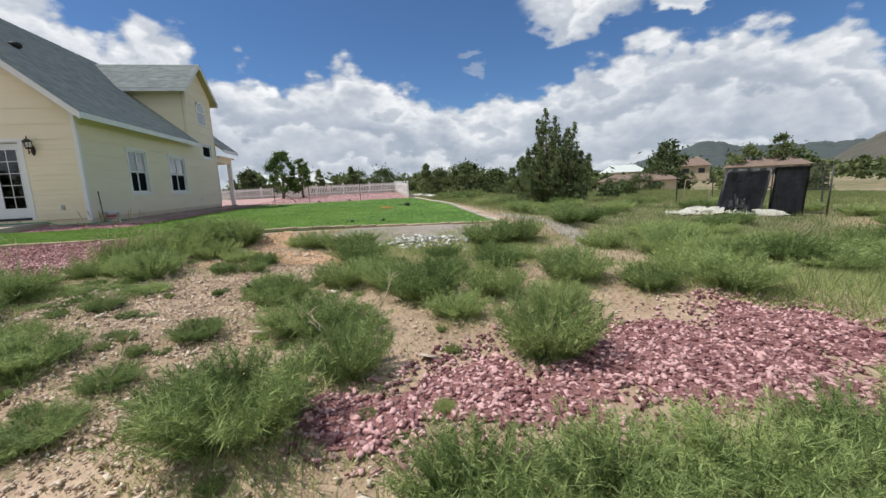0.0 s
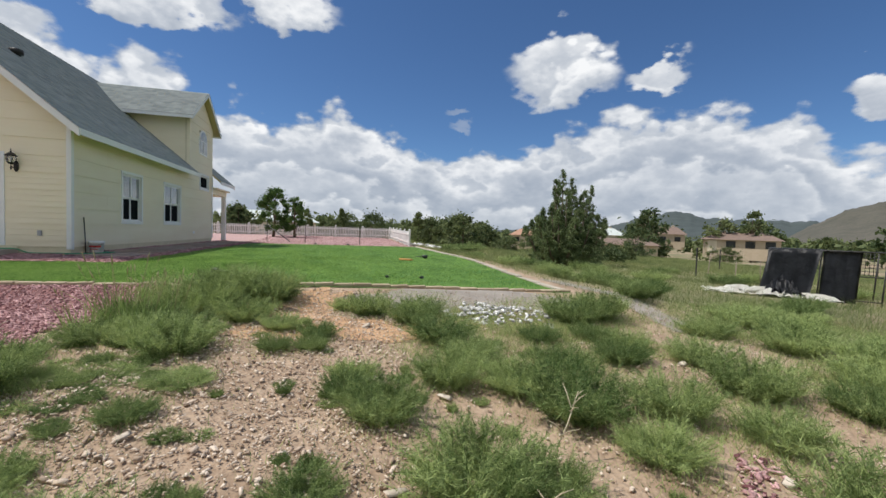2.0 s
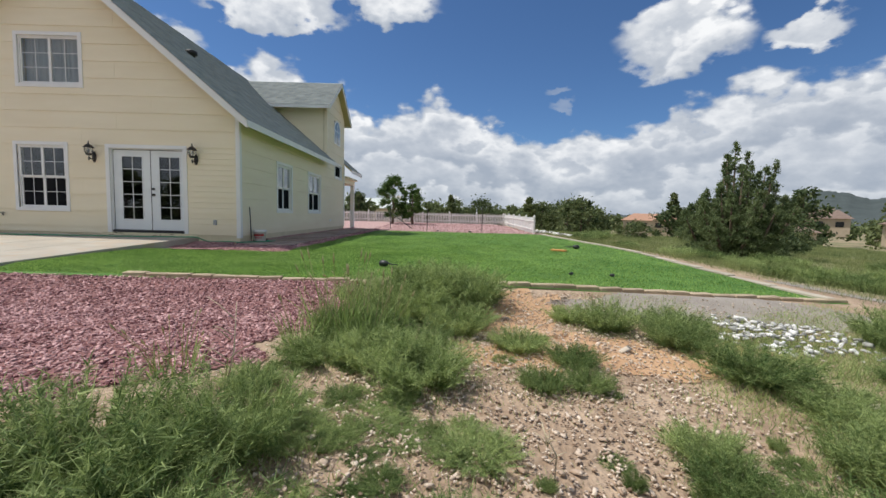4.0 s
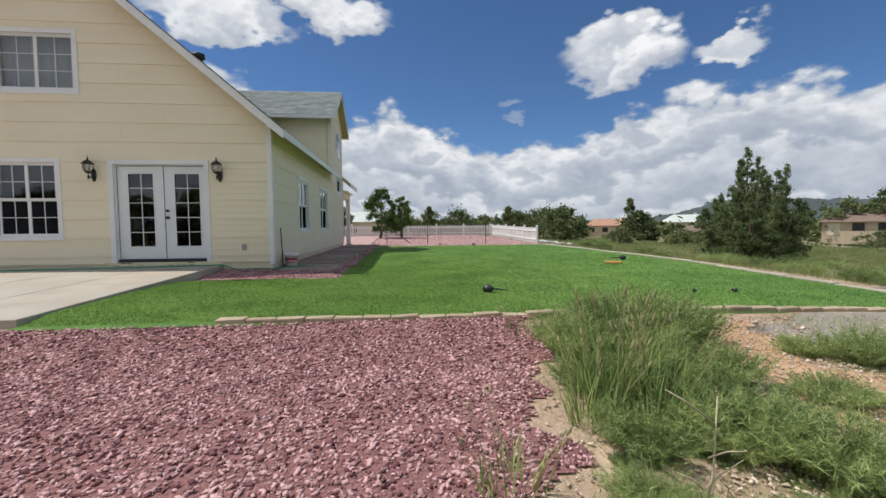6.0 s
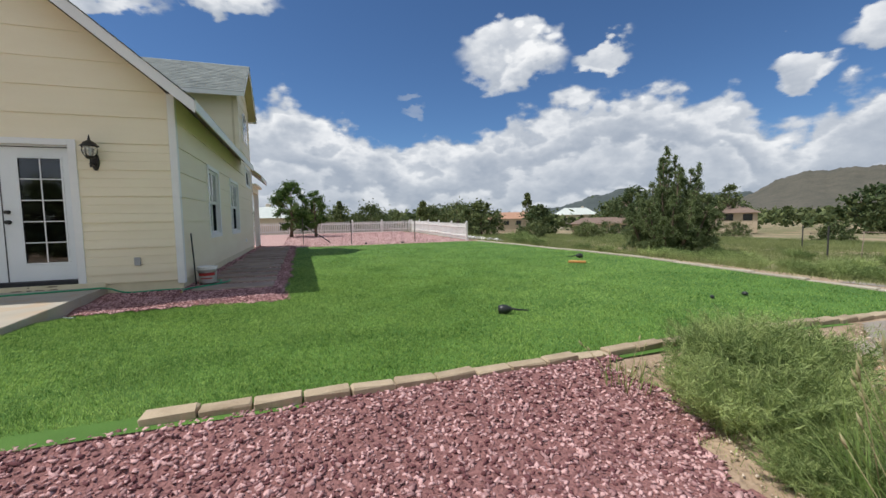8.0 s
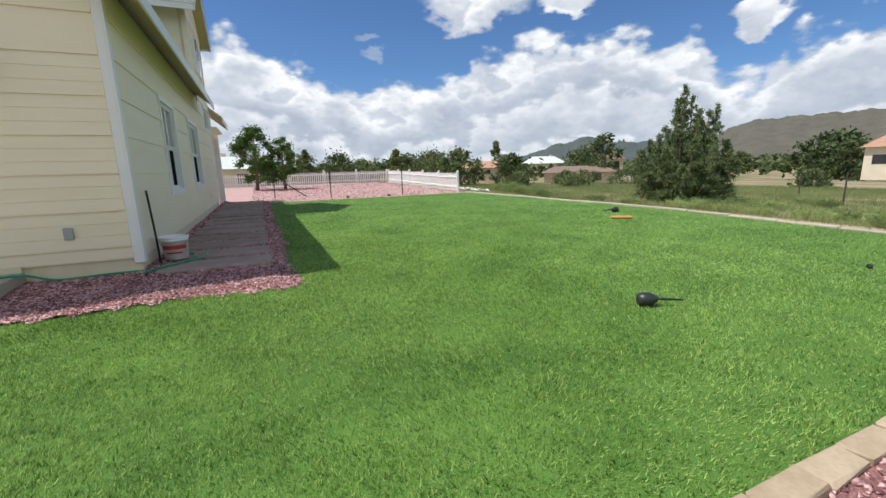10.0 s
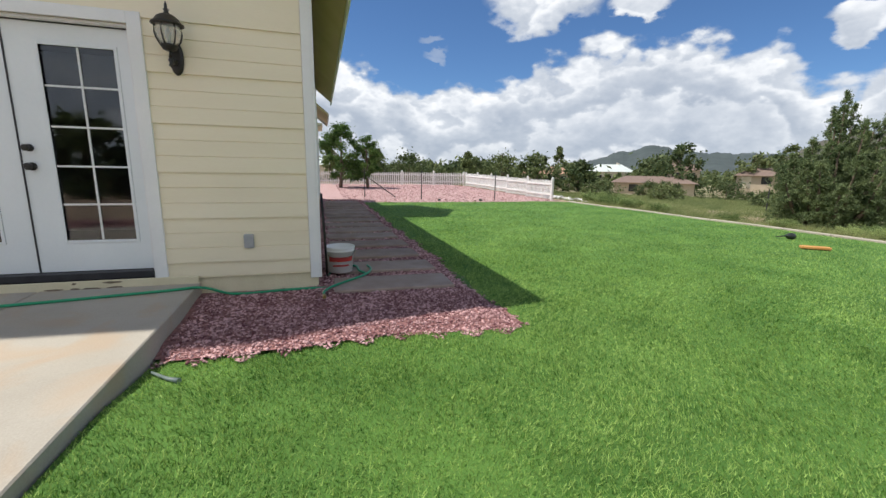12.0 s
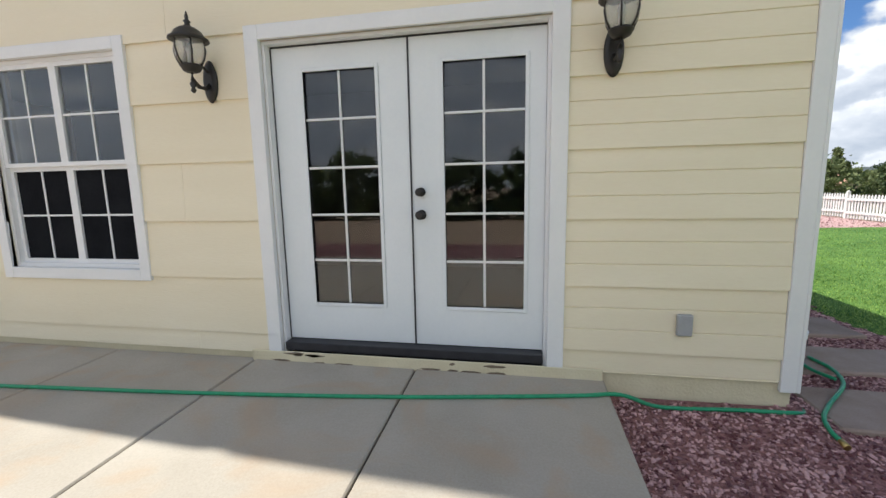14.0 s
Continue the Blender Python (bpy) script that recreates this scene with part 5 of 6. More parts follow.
def bushy_weed(seed, height, radius, stems, twigs):
    """A feathery bush: many stems from one crown, each with fine twigs."""
    rng = np.random.default_rng(seed)
    a = rng.uniform(0, math.tau, stems)
    root = np.stack([0.3 * radius * rng.uniform(0, 1, stems) * np.cos(a), 0.3 * radius * rng.uniform(0, 1, stems) * np.sin(a), np.full(stems, -0.03)], 1)
    lean = rng.uniform(0, 1, stems) ** 0.6 * radius / height * 1.2
    way = np.stack([np.cos(a) * lean, np.sin(a) * lean, np.ones(stems)], 1)
    tipz = np.linalg.norm(way, axis=1)
    way /= tipz[:, None]
    ln = height * rng.uniform(0.6, 1.0, stems)
    v, f = blades(root, way, ln, np.full(stems, 0.006), rng.uniform(-0.5, 0.5, stems), rng)
    k = np.repeat(np.arange(stems), twigs)
    n = len(k)
    t = rng.uniform(0.15, 1.0, n)
    p = root[k] + way[k] * (ln[k] * t * 0.95)[:, None]
    w2 = way[k] * 0.8 + rng.normal(size=(n, 3)) * 0.7
    w2 /= np.linalg.norm(w2, axis=1, keepdims=True)
    return (v, f), spikes(p, w2, height * rng.uniform(0.05, 0.17, n), rng.uniform(0.003, 0.006, n), rng)


WEEDS = []
for k in range(5):
    (v, f), (v2, f2) = bushy_weed(30 + k, 0.48, 0.50, 190, 85)
    WEEDS.append((raw("stems", v, f, M_WEED), raw("foliage", v2, f2, M_WEED)))


def weed(x, y, s, sz, k, label="feathery grey-green weed bush on dry earth"):
    o = thing("weed_bush", label, "weed", "weed bushes")
    for nm, me in zip(("stem", "foliage"), WEEDS[k % 5]):
        new(nm, me).parent = o
    o.matrix_basis = pose(x, y, float(land(x, y)) - 0.01, 0, 0, (k * 77) % 360) @ Matrix.Diagonal((s, s, sz, 1))


# place, spread and height of the larger bushes
BUSHES = ((5.35, -10.83, 0.65, 0.3), (6.05, -11.06, 0.65, 0.35), (5.51, -11.22, 0.5, 0.25), (6.13, -10.57, 0.55, 0.3), (5.04, -10.06, 0.8, 0.45),
          (4.55, -6.0, 1.25, 1.2), (4.9, -6.15, 1.1, 1.1), (6.6, -6.1, 0.6, 0.5), (4.35, -7.15, 0.7, 0.4), (4.3, -6.6, 0.8, 0.6), (5.25, -5.6, 1.35, 1.3), (5, -5.9, 1.3, 1.25), (5, -5.65, 1.35, 1.2),
          (5.55, -5.75, 1.3, 1.2), (4.75, -6.25, 1.1, 0.9), (5.4, -6.5, 1, 0.8), (4.45, -6.9, 1, 0.8), (4.9, -7.3, 1.1, 0.75), (6.9, -6.4, 0.9, 0.8),
          (7.4, -6.8, 0.9, 0.7), (7.6, -6.35, 0.9, 0.7), (9.8, -6.6, 1.3, 1.15), (10.4, -6.3, 1.2, 1.1), (9.6, -7.3, 0.7, 0.55), (11.9, -5.2, 1.1, 0.9),
          (12.6, -4.6, 1.3, 1), (12.9, -3.2, 1.2, 0.9), (12, -2.2, 1, 0.8), (12.3, -0.8, 1.1, 0.9), (11.7, 0.6, 0.9, 0.7), (12.6, 1.8, 1.1, 0.8), (11.6, 3.5, 0.9, 0.7),
          (12.2, 5.5, 1, 0.8), (11.7, 7.8, 1.2, 0.9), (12, 9.6, 1.4, 1.1), (13, 11.5, 1.8, 1.3), (14.2, 13.8, 2.2, 1.6), (15.5, 16.5, 2.3, 1.7), (11.6, -11.6, 0.8, 0.7),
          (11.4, -9.2, 1.1, 0.8), (12.4, -8.7, 1.2, 0.8), (13.4, -8.4, 1.2, 0.8), (14.6, -8.6, 1.2, 0.8), (13.6, -6.2, 1.1, 0.8), (15, -5.8, 1.1, 0.8),
          (11.5, -7.2, 1.1, 0.8), (5.9, -7, 0.7, 0.5), (6.3, -7.3, 0.6, 0.45), (2.6, -10.3, 1.2, 0.8), (1.6, -10.4, 1.2, 0.8), (0.2, -10.6, 1.2, 0.8),
          (12, -8, 1.1, 0.85), (6.85, -9.1, 0.85, 0.75), (6.6, -8.7, 0.6, 0.5), (7.45, -8.58, 0.85, 0.8), (8.28, -9.16, 1.2, 1), (9, -9.32, 0.9, 0.9),
          (8, -8.75, 0.9, 0.65), (10, -9.14, 1.1, 0.9), (7.25, -9.9, 1.1, 0.85), (7.6, -10.05, 0.7, 0.6), (6.4, -9.95, 0.55, 0.4), (8.99, -10.7, 1.1, 1.2),
          (7.59, -10.73, 0.8, 0.85), (7.05, -11.25, 1.2, 1.05), (6.75, -11.05, 0.7, 0.6), (5.46, -10.25, 0.9, 0.55), (8.1, -11.95, 0.9, 0.75), (8.6, -12.1, 1, 0.8),
          (9.15, -12.15, 1, 0.8), (9.8, -12.1, 1, 0.7), (10.5, -12.05, 1, 0.7), (11.3, -9.9, 1.2, 0.9), (10.6, -9.6, 0.9, 0.7), (4.2, -9.35, 1.2, 0.85),
          (3.72, -8.9, 1.5, 1.15), (4.22, -8.62, 1, 1), (3.2, -9.2, 1.4, 1), (5.08, -7.75, 1.1, 0.85), (4.75, -7.5, 0.9, 0.8), (4.3, -7.4, 0.9, 0.6),
          (4, -7.9, 0.6, 0.35), (7.62, -7.45, 1.1, 0.7), (5.93, -7.77, 0.5, 0.4), (6.26, -7.72, 0.5, 0.4), (5.43, -8.57, 0.6, 0.28), (6.66, -8.4, 0.6, 0.45),
          (7.77, -8.04, 0.9, 0.55), (8.7, -8.3, 0.9, 0.55), (9.4, -8.2, 0.9, 0.6), (10.3, -8.3, 1, 0.75), (8.5, -9.8, 0.8, 0.6), (9.5, -9.75, 0.8, 0.65),
          (5, -9.7, 0.6, 0.4), (5.3, -9.1, 0.5, 0.3), (9.9, -7.6, 0.8, 0.6), (8.8, -7.55, 0.7, 0.5))
# more bushes on the open slope beyond the kerb
rngb = random.Random(12)
SPRIGS = tuple((rngb.uniform(3.9, 8.6), rngb.uniform(-12.2, -6.6), rngb.uniform(0.12, 0.30), rngb.uniform(0.08, 0.24)) for _ in range(110))
SPRIGS += tuple((rngb.gauss(4.85, 0.28), rngb.gauss(-8.3, 0.35), rngb.uniform(0.2, 0.4), rngb.uniform(0.10, 0.2)) for _ in range(28))
SLOPE_BUSHES = [(rngb.uniform(11.6, 21), rngb.uniform(-10, 3), rngb.uniform(0.9, 1.7), rngb.uniform(0.6, 1.0)) for _ in range(46)]
BUSHES = BUSHES + tuple(b for b in SLOPE_BUSHES if math.hypot(b[0] - 17.9, b[1] + 3.2) > 2.4)
for k, (x, y, s, sz) in enumerate(BUSHES):
    weed(x, y, s, sz, k)
for k, (x, y, s, sz) in enumerate(SPRIGS):
    weed(x, y, s, sz, k, "small green weed sprig on stony earth")


def scattered(n, xa, xb, ya, yb, seed, keep):
    rng = np.random.default_rng(seed)
    x, y = rng.uniform(xa, xb, n), rng.uniform(ya, yb, n)
    m = keep(x, y)
    return x[m], y[m], rng


def patchy(x, y, lo, hi):
    return np.clip((0.5 + 0.28 * wavy(x, y, 0.8) + 0.22 * wavy(x + 5, y - 2, 1.9) + 0.15 * wavy(x, y + 7, 4.3) - lo) / (hi - lo), 0, 1)


def bare(x, y):
    """Share of open earth: a worn track through the weeds."""
    track = np.abs(x - np.interp(y, [-13, -11, -9, -7.5, -6.2], [6.0, 5.7, 5.6, 5.9, 5.9]))
    return soft(1.5, 0.7, track)


def wild_ground(x, y):
    g = (y < -5.3) | (x > 10.9)
    return g & ~south_bed(x, y) & ~start_bed(x, y, 0.55) & (np.hypot(x - 17.7, y + 3.3) > 1.5)


NEAR_BUSHES = np.array([b for b in BUSHES if b[0] < 14 and b[1] < -5])


def by_bush(x, y):
    """Share of grass round the feet of the bushes."""
    best = np.zeros(len(x))
    for bx, by, bs, _ in NEAR_BUSHES:
        best = np.maximum(best, np.exp(-((x - bx) ** 2 + (y - by) ** 2) / (0.32 * bs) ** 2))
    return best


for nm, count, area, mat, hi, lab in (("wild_grass", 640000, (0.5, 15, -14.5, -5.2), M_WEED, 0.11, "patchy green wild grass on dry earth"),
                                     ("dry_grass", 110000, (0.5, 16, -14.5, -5.2), M_DRY, 0.10, "straw-coloured dry grass on the earth"),
                                     ("field_grass", 420000, (10.9, 40, -14, 30), M_FIELD, 0.26, "olive field grass falling away to the valley")):
    x, y, r = scattered(count, *area, 91 + len(nm), wild_ground)
    keep = r.uniform(size=len(x)) < ((0.24 + 0.5 * soft(6.5, 8.5, x)) * patchy(x, y, 0.3, 0.75) * (1 - 0.9 * bare(x, y)) + 0.012 + 0.75 * by_bush(x, y) if nm != "field_grass" else 0.6 + 0.4 * patchy(x, y, 0.2, 0.7))
    x, y = x[keep], y[keep]
    n = len(x)
    root = np.stack([x, y, land(x, y) - 0.01], 1)
    far = 1 + np.clip((np.hypot(x - 6, y + 10) - 8) / 14, 0, 2.2)
    ln, wd = hi * r.uniform(0.35, 1.2, n) * (0.6 + 0.6 * patchy(x, y, 0.3, 0.9)), r.uniform(0.004, 0.008, n) * far
    v, f = spikes(root, upward(n, 0.45, r), ln, wd, r) if nm != "wild_grass" else spikes(root, upward(n, 0.6, r), ln, wd * 0.9, r)
    tagged(new(nm, raw(nm, v, f, mat)), lab, "grass", kind="stuff")

# turf blades, dense where the path runs
rt = np.random.default_rng(17)
n = 2600000
x, y = rt.uniform(-1.03, 10.8, n), rt.uniform(-4.98, 12.3, n)
share = 1 / (1 + (np.hypot(x - 0.9, (y + 3.3) * 0.9) / 3.3) ** 2.6)
m = on_lawn(x, y) & (rt.uniform(size=n) < share)
fx, fy = x[m], y[m]
n = len(fx)
root = np.stack([fx, fy, lawn_z(fx, fy) - 0.003], 1)
way = upward(n, 0.55, rt)
# the pile lies in swathes
way[:, 0] += 0.45 * wavy(fx, fy, 0.9) + 0.25 * wavy(fx + 4, fy, 3.1)
way[:, 1] += 0.4 * wavy(fy, fx, 1.2)
farb = 1 + 0.16 * np.hypot(fx - 0.9, fy + 3.3)
way /= np.linalg.norm(way, axis=1, keepdims=True)
v, f = spikes(root, way, rt.uniform(0.014, 0.038, n) * (1 + 0.2 * wavy(fx, fy, 6.0)), rt.uniform(0.0030, 0.0052, n) * farb, rt)
tagged(new("turf", raw("turf", v, f, M_BLADE)), "short bright green turf blades", "grass", kind="stuff")


def stones(name, inside, zf, xa, xb, ya, yb, per, lo, hi, seed, label, mat=None, squash=0.62):
    """Broken stones lying on a bed."""
    rng = np.random.default_rng(seed)
    n = int(per * (xb - xa) * (yb - ya))
    x, y = rng.uniform(xa, xb, n), rng.uniform(ya, yb, n)
    m = inside(x, y)
    x, y = x[m], y[m]
    n = len(x)
    shape = np.array([[-1, -.8, -.5], [1, -.7, -.6], [.9, .8, -.5], [-.8, .9, -.6], [-.7, -.6, .6], [.8, -.5, .5], [.6, .6, .7], [-.6, .5, .5]])
    v = shape[None] * rng.uniform(0.4, 1.4, (n, 8, 3))
    s = rng.uniform(lo, hi, (n, 1)) * rng.uniform(0.7, 1.35, (n, 1))
    v = v * np.concatenate([s * rng.uniform(0.8, 1.5, (n, 1)), s * rng.uniform(0.6, 1.0, (n, 1)), s * squash * rng.uniform(0.7, 1.3, (n, 1))], 1)[:, None, :]
    t, p = rng.uniform(0, math.tau, n), rng.normal(size=n) * 0.35
    c, sn = np.cos(p)[:, None], np.sin(p)[:, None]
    vx, vz = v[:, :, 0] * c - v[:, :, 2] * sn, v[:, :, 0] * sn + v[:, :, 2] * c
    c, sn = np.cos(t)[:, None], np.sin(t)[:, None]
    wx, wy = vx * c - v[:, :, 1] * sn, vx * sn + v[:, :, 1] * c
    base = np.asarray(zf(x, y)) + 0.012 + s[:, 0] * 0.25
    w = np.stack([wx + x[:, None], wy + y[:, None], vz + base[:, None]], 2).reshape(-1, 3)
    q = np.array([[0, 3, 2, 1], [4, 5, 6, 7], [0, 1, 5, 4], [1, 2, 6, 5], [2, 3, 7, 6], [3, 0, 4, 7]])
    f = (np.arange(n)[:, None, None] * 8 + q[None]).reshape(-1, 4)
    tagged(new(name, raw(name, w, f, mat or M_STONE)), label, "gravel", kind="stuff")


stones("gravel", south_bed, land, -2.5, 4.6, -8.6, -5.1, 1450, 0.0085, 0.0175, 51, "loose pink crushed stones")
stones("gravel", south_bed, land, -9, -2.5, -9, -5.1, 220, 0.012, 0.026, 52, "loose pink crushed stones")
def start_thin(x, y):
    speck = 0.5 + 0.3 * np.sin(1.0e3 * x + 7.7e2 * y) + 0.3 * wavy(x, y, 2.6) + 0.25 * wavy(x + 3, y, 6.1)
    return start_bed(x, y, 0.5) | (start_bed(x, y, 1.15) & (speck > 0.62))


stones("gravel", start_thin, land, 6.9, 12.2, -12.4, -9.6, 1000, 0.010, 0.022, 53, "loose pink stones among the weeds")
stones("gravel", lambda x, y: house_bed(x + 0.05 * np.sin(31 * y), y + 0.06 + 0.06 * np.sin(23 * x)), house_bed_z, -1.03, 1.7, -1.45, 3, 2300, 0.007, 0.0135, 54, "loose pink stones along the house")
stones("gravel", house_bed, house_bed_z, 0.0, 1.7, 3, 13, 300, 0.012, 0.024, 55, "loose pink stones along the house")
stones("gravel", north_bed, land, 1, 10.5, 12, 25, 60, 0.014, 0.028, 56, "pink stones in the fenced yard")
M_PEBBLE = material("earth pebbles", (0.38, 0.27, 0.19), (0.74, 0.62, 0.50), scale=6, rough=0.9, island=1.2, bump=0.003, bump_scale=90)
stones("pebbles", lambda x, y: wild_ground(x, y) & (bare(x, y) > 0.1), land, 3.6, 8, -12.6, -5.3, 850, 0.004, 0.011, 57, "loose tan pebbles on the worn earth", M_PEBBLE)
stones("pebbles", lambda x, y: wild_ground(x, y) & (bare(x, y) > 0.1), land, 3.6, 8, -12.6, -5.3, 80, 0.010, 0.022, 61, "loose pale stones on the worn earth", M_PEBBLE, 0.5)
stones("pebbles", wild_ground, land, 2, 13, -13.5, -5.3, 200, 0.004, 0.014, 58, "scattered pebbles among the weeds", M_PEBBLE)
M_FLAT = material("pale flat stone", (0.50, 0.42, 0.33), (0.72, 0.64, 0.54), scale=9, rough=0.9, island=0.5, bump=0.004, bump_scale=60)
stones("flat_stones", wild_ground, land, 4, 10.5, -12.6, -6.5, 0.8, 0.03, 0.065, 62, "flat pale stones half sunk in the earth", M_FLAT, 0.25)
M_WROCK = material("white rock", (0.30, 0.30, 0.28), (0.84, 0.83, 0.80), scale=6, rough=0.9, island=1.5, bump=0.01, bump_scale=30)
stones("rock_heap", lambda x, y: ((x - 8.75) / 0.85) ** 2 + ((y + 6.4) / 0.6) ** 2 + 0.3 * np.sin(7 * x + 5 * y) < 1, lambda x, y: land(x, y) + 0.07 * np.clip(1 - ((x - 8.75) / 0.85) ** 2 - ((y + 6.4) / 0.6) ** 2, 0, 1) + 0.02 * np.abs(wavy(x, y, 6)), 7.9, 9.6, -7, -5.7, 190, 0.014, 0.034, 59, "white rocks in a loose heap", M_WROCK, 0.7)
stones("rock_heap", lambda x, y: ((x - 12.0) / 1.3) ** 2 + ((y - 14.6) / 1.2) ** 2 < 1, lambda x, y: land(x, y) + 0.06 * np.abs(wavy(x, y, 4)), 10.6, 13.4, 13.3, 15.9, 50, 0.06, 0.13, 60, "pale rocks heaped beside the fence", M_WROCK, 0.7)


# ---- tall grass, small plants ----
def grass_tuft(x, y, n, hi, mat, seed, label, spread=0.5):
    rng = np.random.default_rng(seed)
    a, r = rng.uniform(0, math.tau, n), 0.16 * np.sqrt(rng.uniform(0, 1, n))
    root = np.stack([x + r * np.cos(a), y + r * np.sin(a), land(x + r * np.cos(a), y + r * np.sin(a)) - 0.01], 1)
    way = np.stack([np.cos(a) * spread * rng.uniform(0, 1, n), np.sin(a) * spread * rng.uniform(0, 1, n), np.ones(n)], 1)
    way /= np.linalg.norm(way, axis=1, keepdims=True)
    v, f = blades(root, way, hi * rng.uniform(0.5, 1.1, n), rng.uniform(0.006, 0.011, n), rng.uniform(-1.2, 1.2, n), rng)
    o = thing("grass_tuft", label, "grass", "tall grass tufts")
    o2 = new("leaves", raw("leaves", v, f, mat))
    o2.parent = o
    for k in range(9):
        b = rng.uniform(0, math.tau)
        bm = bmesh.new()
        p = Vector((x + 0.1 * math.cos(b), y + 0.1 * math.sin(b), float(land(x, y))))
        top = p + Vector((0.22 * math.cos(b) * rng.uniform(0.3, 1.3), 0.22 * math.sin(b), hi * rng.uniform(0.95, 1.25)))
        tube(bm, [p, (p + top) / 2 + Vector((0, 0, 0.04)), top], 0, 4, [0.003, 0.0025, 0.002])
        tube(bm, [top, top + (top - p) * 0.07, top + (top - p) * 0.14], 0, 5, [0.003, 0.008, 0.001])
        part("seed_head", bm, M_DRY, o, "pale seed head")


M_TALL = leafy("tall grass leaves", (0.16, 0.25, 0.06), (0.40, 0.50, 0.18), island=0.8)
for k, (x, y, n, hi) in enumerate(((4.30, -6.92, 150, 0.60), (4.55, -7.15, 90, 0.5), (4.08, -7.12, 60, 0.4), (4.7, -6.85, 70, 0.45), (3.4, -7.75, 40, 0.3), (4.1, -5.5, 30, 0.22))):
    grass_tuft(x, y, n, hi, M_TALL, 200 + k, "tall bright green grass tuft with pale seed heads")

M_STRAW = material("bleached stalk", (0.45, 0.37, 0.24), (0.66, 0.57, 0.42), scale=9, rough=0.9)


def dry_sprig(x, y, h, lean, seed):
    """A dead branching stalk."""
    rng = random.Random(seed)
    o = thing("dry_stalk", "bleached dead branching stalk among the weeds", "dead stalk", "dry stalks", at=on(x, y))
    bm = bmesh.new()
    top = Vector((lean * h, 0.2 * lean * h, h))
    tube(bm, [(0, 0, -0.02), top * 0.5 + Vector((0.03, 0, 0.02)), top], 0, 5, [0.006, 0.0045, 0.002])
    part("stem", bm, M_STRAW, o)
    for k in range(7):
        t = rng.uniform(0.3, 0.95)
        a = rng.uniform(0, math.tau)
        p = top * t
        bm = bmesh.new()
        d = Vector((math.cos(a), math.sin(a), 0.7)) * h * rng.uniform(0.15, 0.35)
        tube(bm, [p, p + d * 0.5 + Vector((0, 0, 0.01)), p + d], 0, 4, [0.0035, 0.0028, 0.0012])
        part("twig", bm, M_STRAW, o)


for x, y, h, lean, sd in ((7.75, -9.75, 0.42, 0.5, 1), (7.5, -10.5, 0.35, -0.5, 2), (3.95, -8.2, 0.62, 0.15, 3), (6.1, -10.6, 0.3, 0.6, 4), (9.9, -8.9, 0.4, 0.2, 5), (5.75, -8.75, 0.26, -0.2, 6)):
    dry_sprig(x, y, h, lean, sd)

# ---- things lying on the lawn ----
M_PLASTIC = material("black plastic", (0.014, 0.016, 0.016), (0.035, 0.04, 0.038), scale=20, rough=0.4)


def funnel_tool(x, y, turn, s):
    o = thing("garden_tool", "black plastic funnel-shaped garden tool lying on the lawn", "garden tool", "black lawn tools", at=(x, y, float(lawn_z(x, y)) + 0.075 * s))
    o.rotation_euler = (0, radians(84), radians(turn))
    o.scale = (s, s, s)
    bm = bmesh.new()
    ring(bm, ((0.02, -0.13), (0.065, -0.12), (0.078, -0.06), (0.07, 0.0), (0.035, 0.07), (0.022, 0.08)), (0, 0, 0), 14)
    part("head", bm, M_PLASTIC, o)
    bm = bmesh.new()
    tube(bm, [(0, 0, 0.081), (0.02, 0, 0.16), (0.045, 0, 0.33)], 0, 8, [0.018, 0.015, 0.009])
    part("handle", bm, M_PLASTIC, o)


funnel_tool(4.22, -3.42, -28, 0.8)
funnel_tool(9.15, 1.72, 170, 0.9)
bm = bmesh.new()
box(bm, -0.21, 0.21, -0.07, 0.07, 0, 0.045, 0.008)
o = solid("orange_board", bm, material("orange board", (0.55, 0.24, 0.06), (0.70, 0.36, 0.12), scale=5, rough=0.7), "short orange wooden board on the lawn", "board")
o.matrix_basis = pose(8.4, 0.78, float(lawn_z(8.4, 0.78)) + 0.015, 0, 0, -40)
for x, y, s in ((7.39, -3.6, 0.04), (8.09, -3.57, 0.045), (4.9, 12.7, 0.07), (6.7, 12.5, 0.07)):
    bm = bmesh.new()
    ring(bm, ((s * 0.6, 0), (s, s * 0.4), (s * 0.7, s), (s * 0.2, s * 1.2)), (x, y, (float(lawn_z(x, y)) if y < 12 else float(land(x, y))) + 0.01), 7)
    for vv in bm.verts:
        vv.co.x += s * 0.5 * math.sin(vv.co.y * 40)
    solid("dark_clod", bm, M_PLASTIC, "small dark clod on the grass", "clod", "dark clods")
bm = bmesh.new()
tube(bm, [(-0.98, -1.48, -0.175), (-0.86, -1.60, -0.17), (-0.78, -1.66, -0.165)], 0, 7, [0.008, 0.011, 0.018])
solid("hose_nozzle", bm, material("grey green metal", (0.10, 0.14, 0.13), (0.2, 0.25, 0.24), scale=20, rough=0.5), "small grey-green hose nozzle beside the patio", "nozzle")

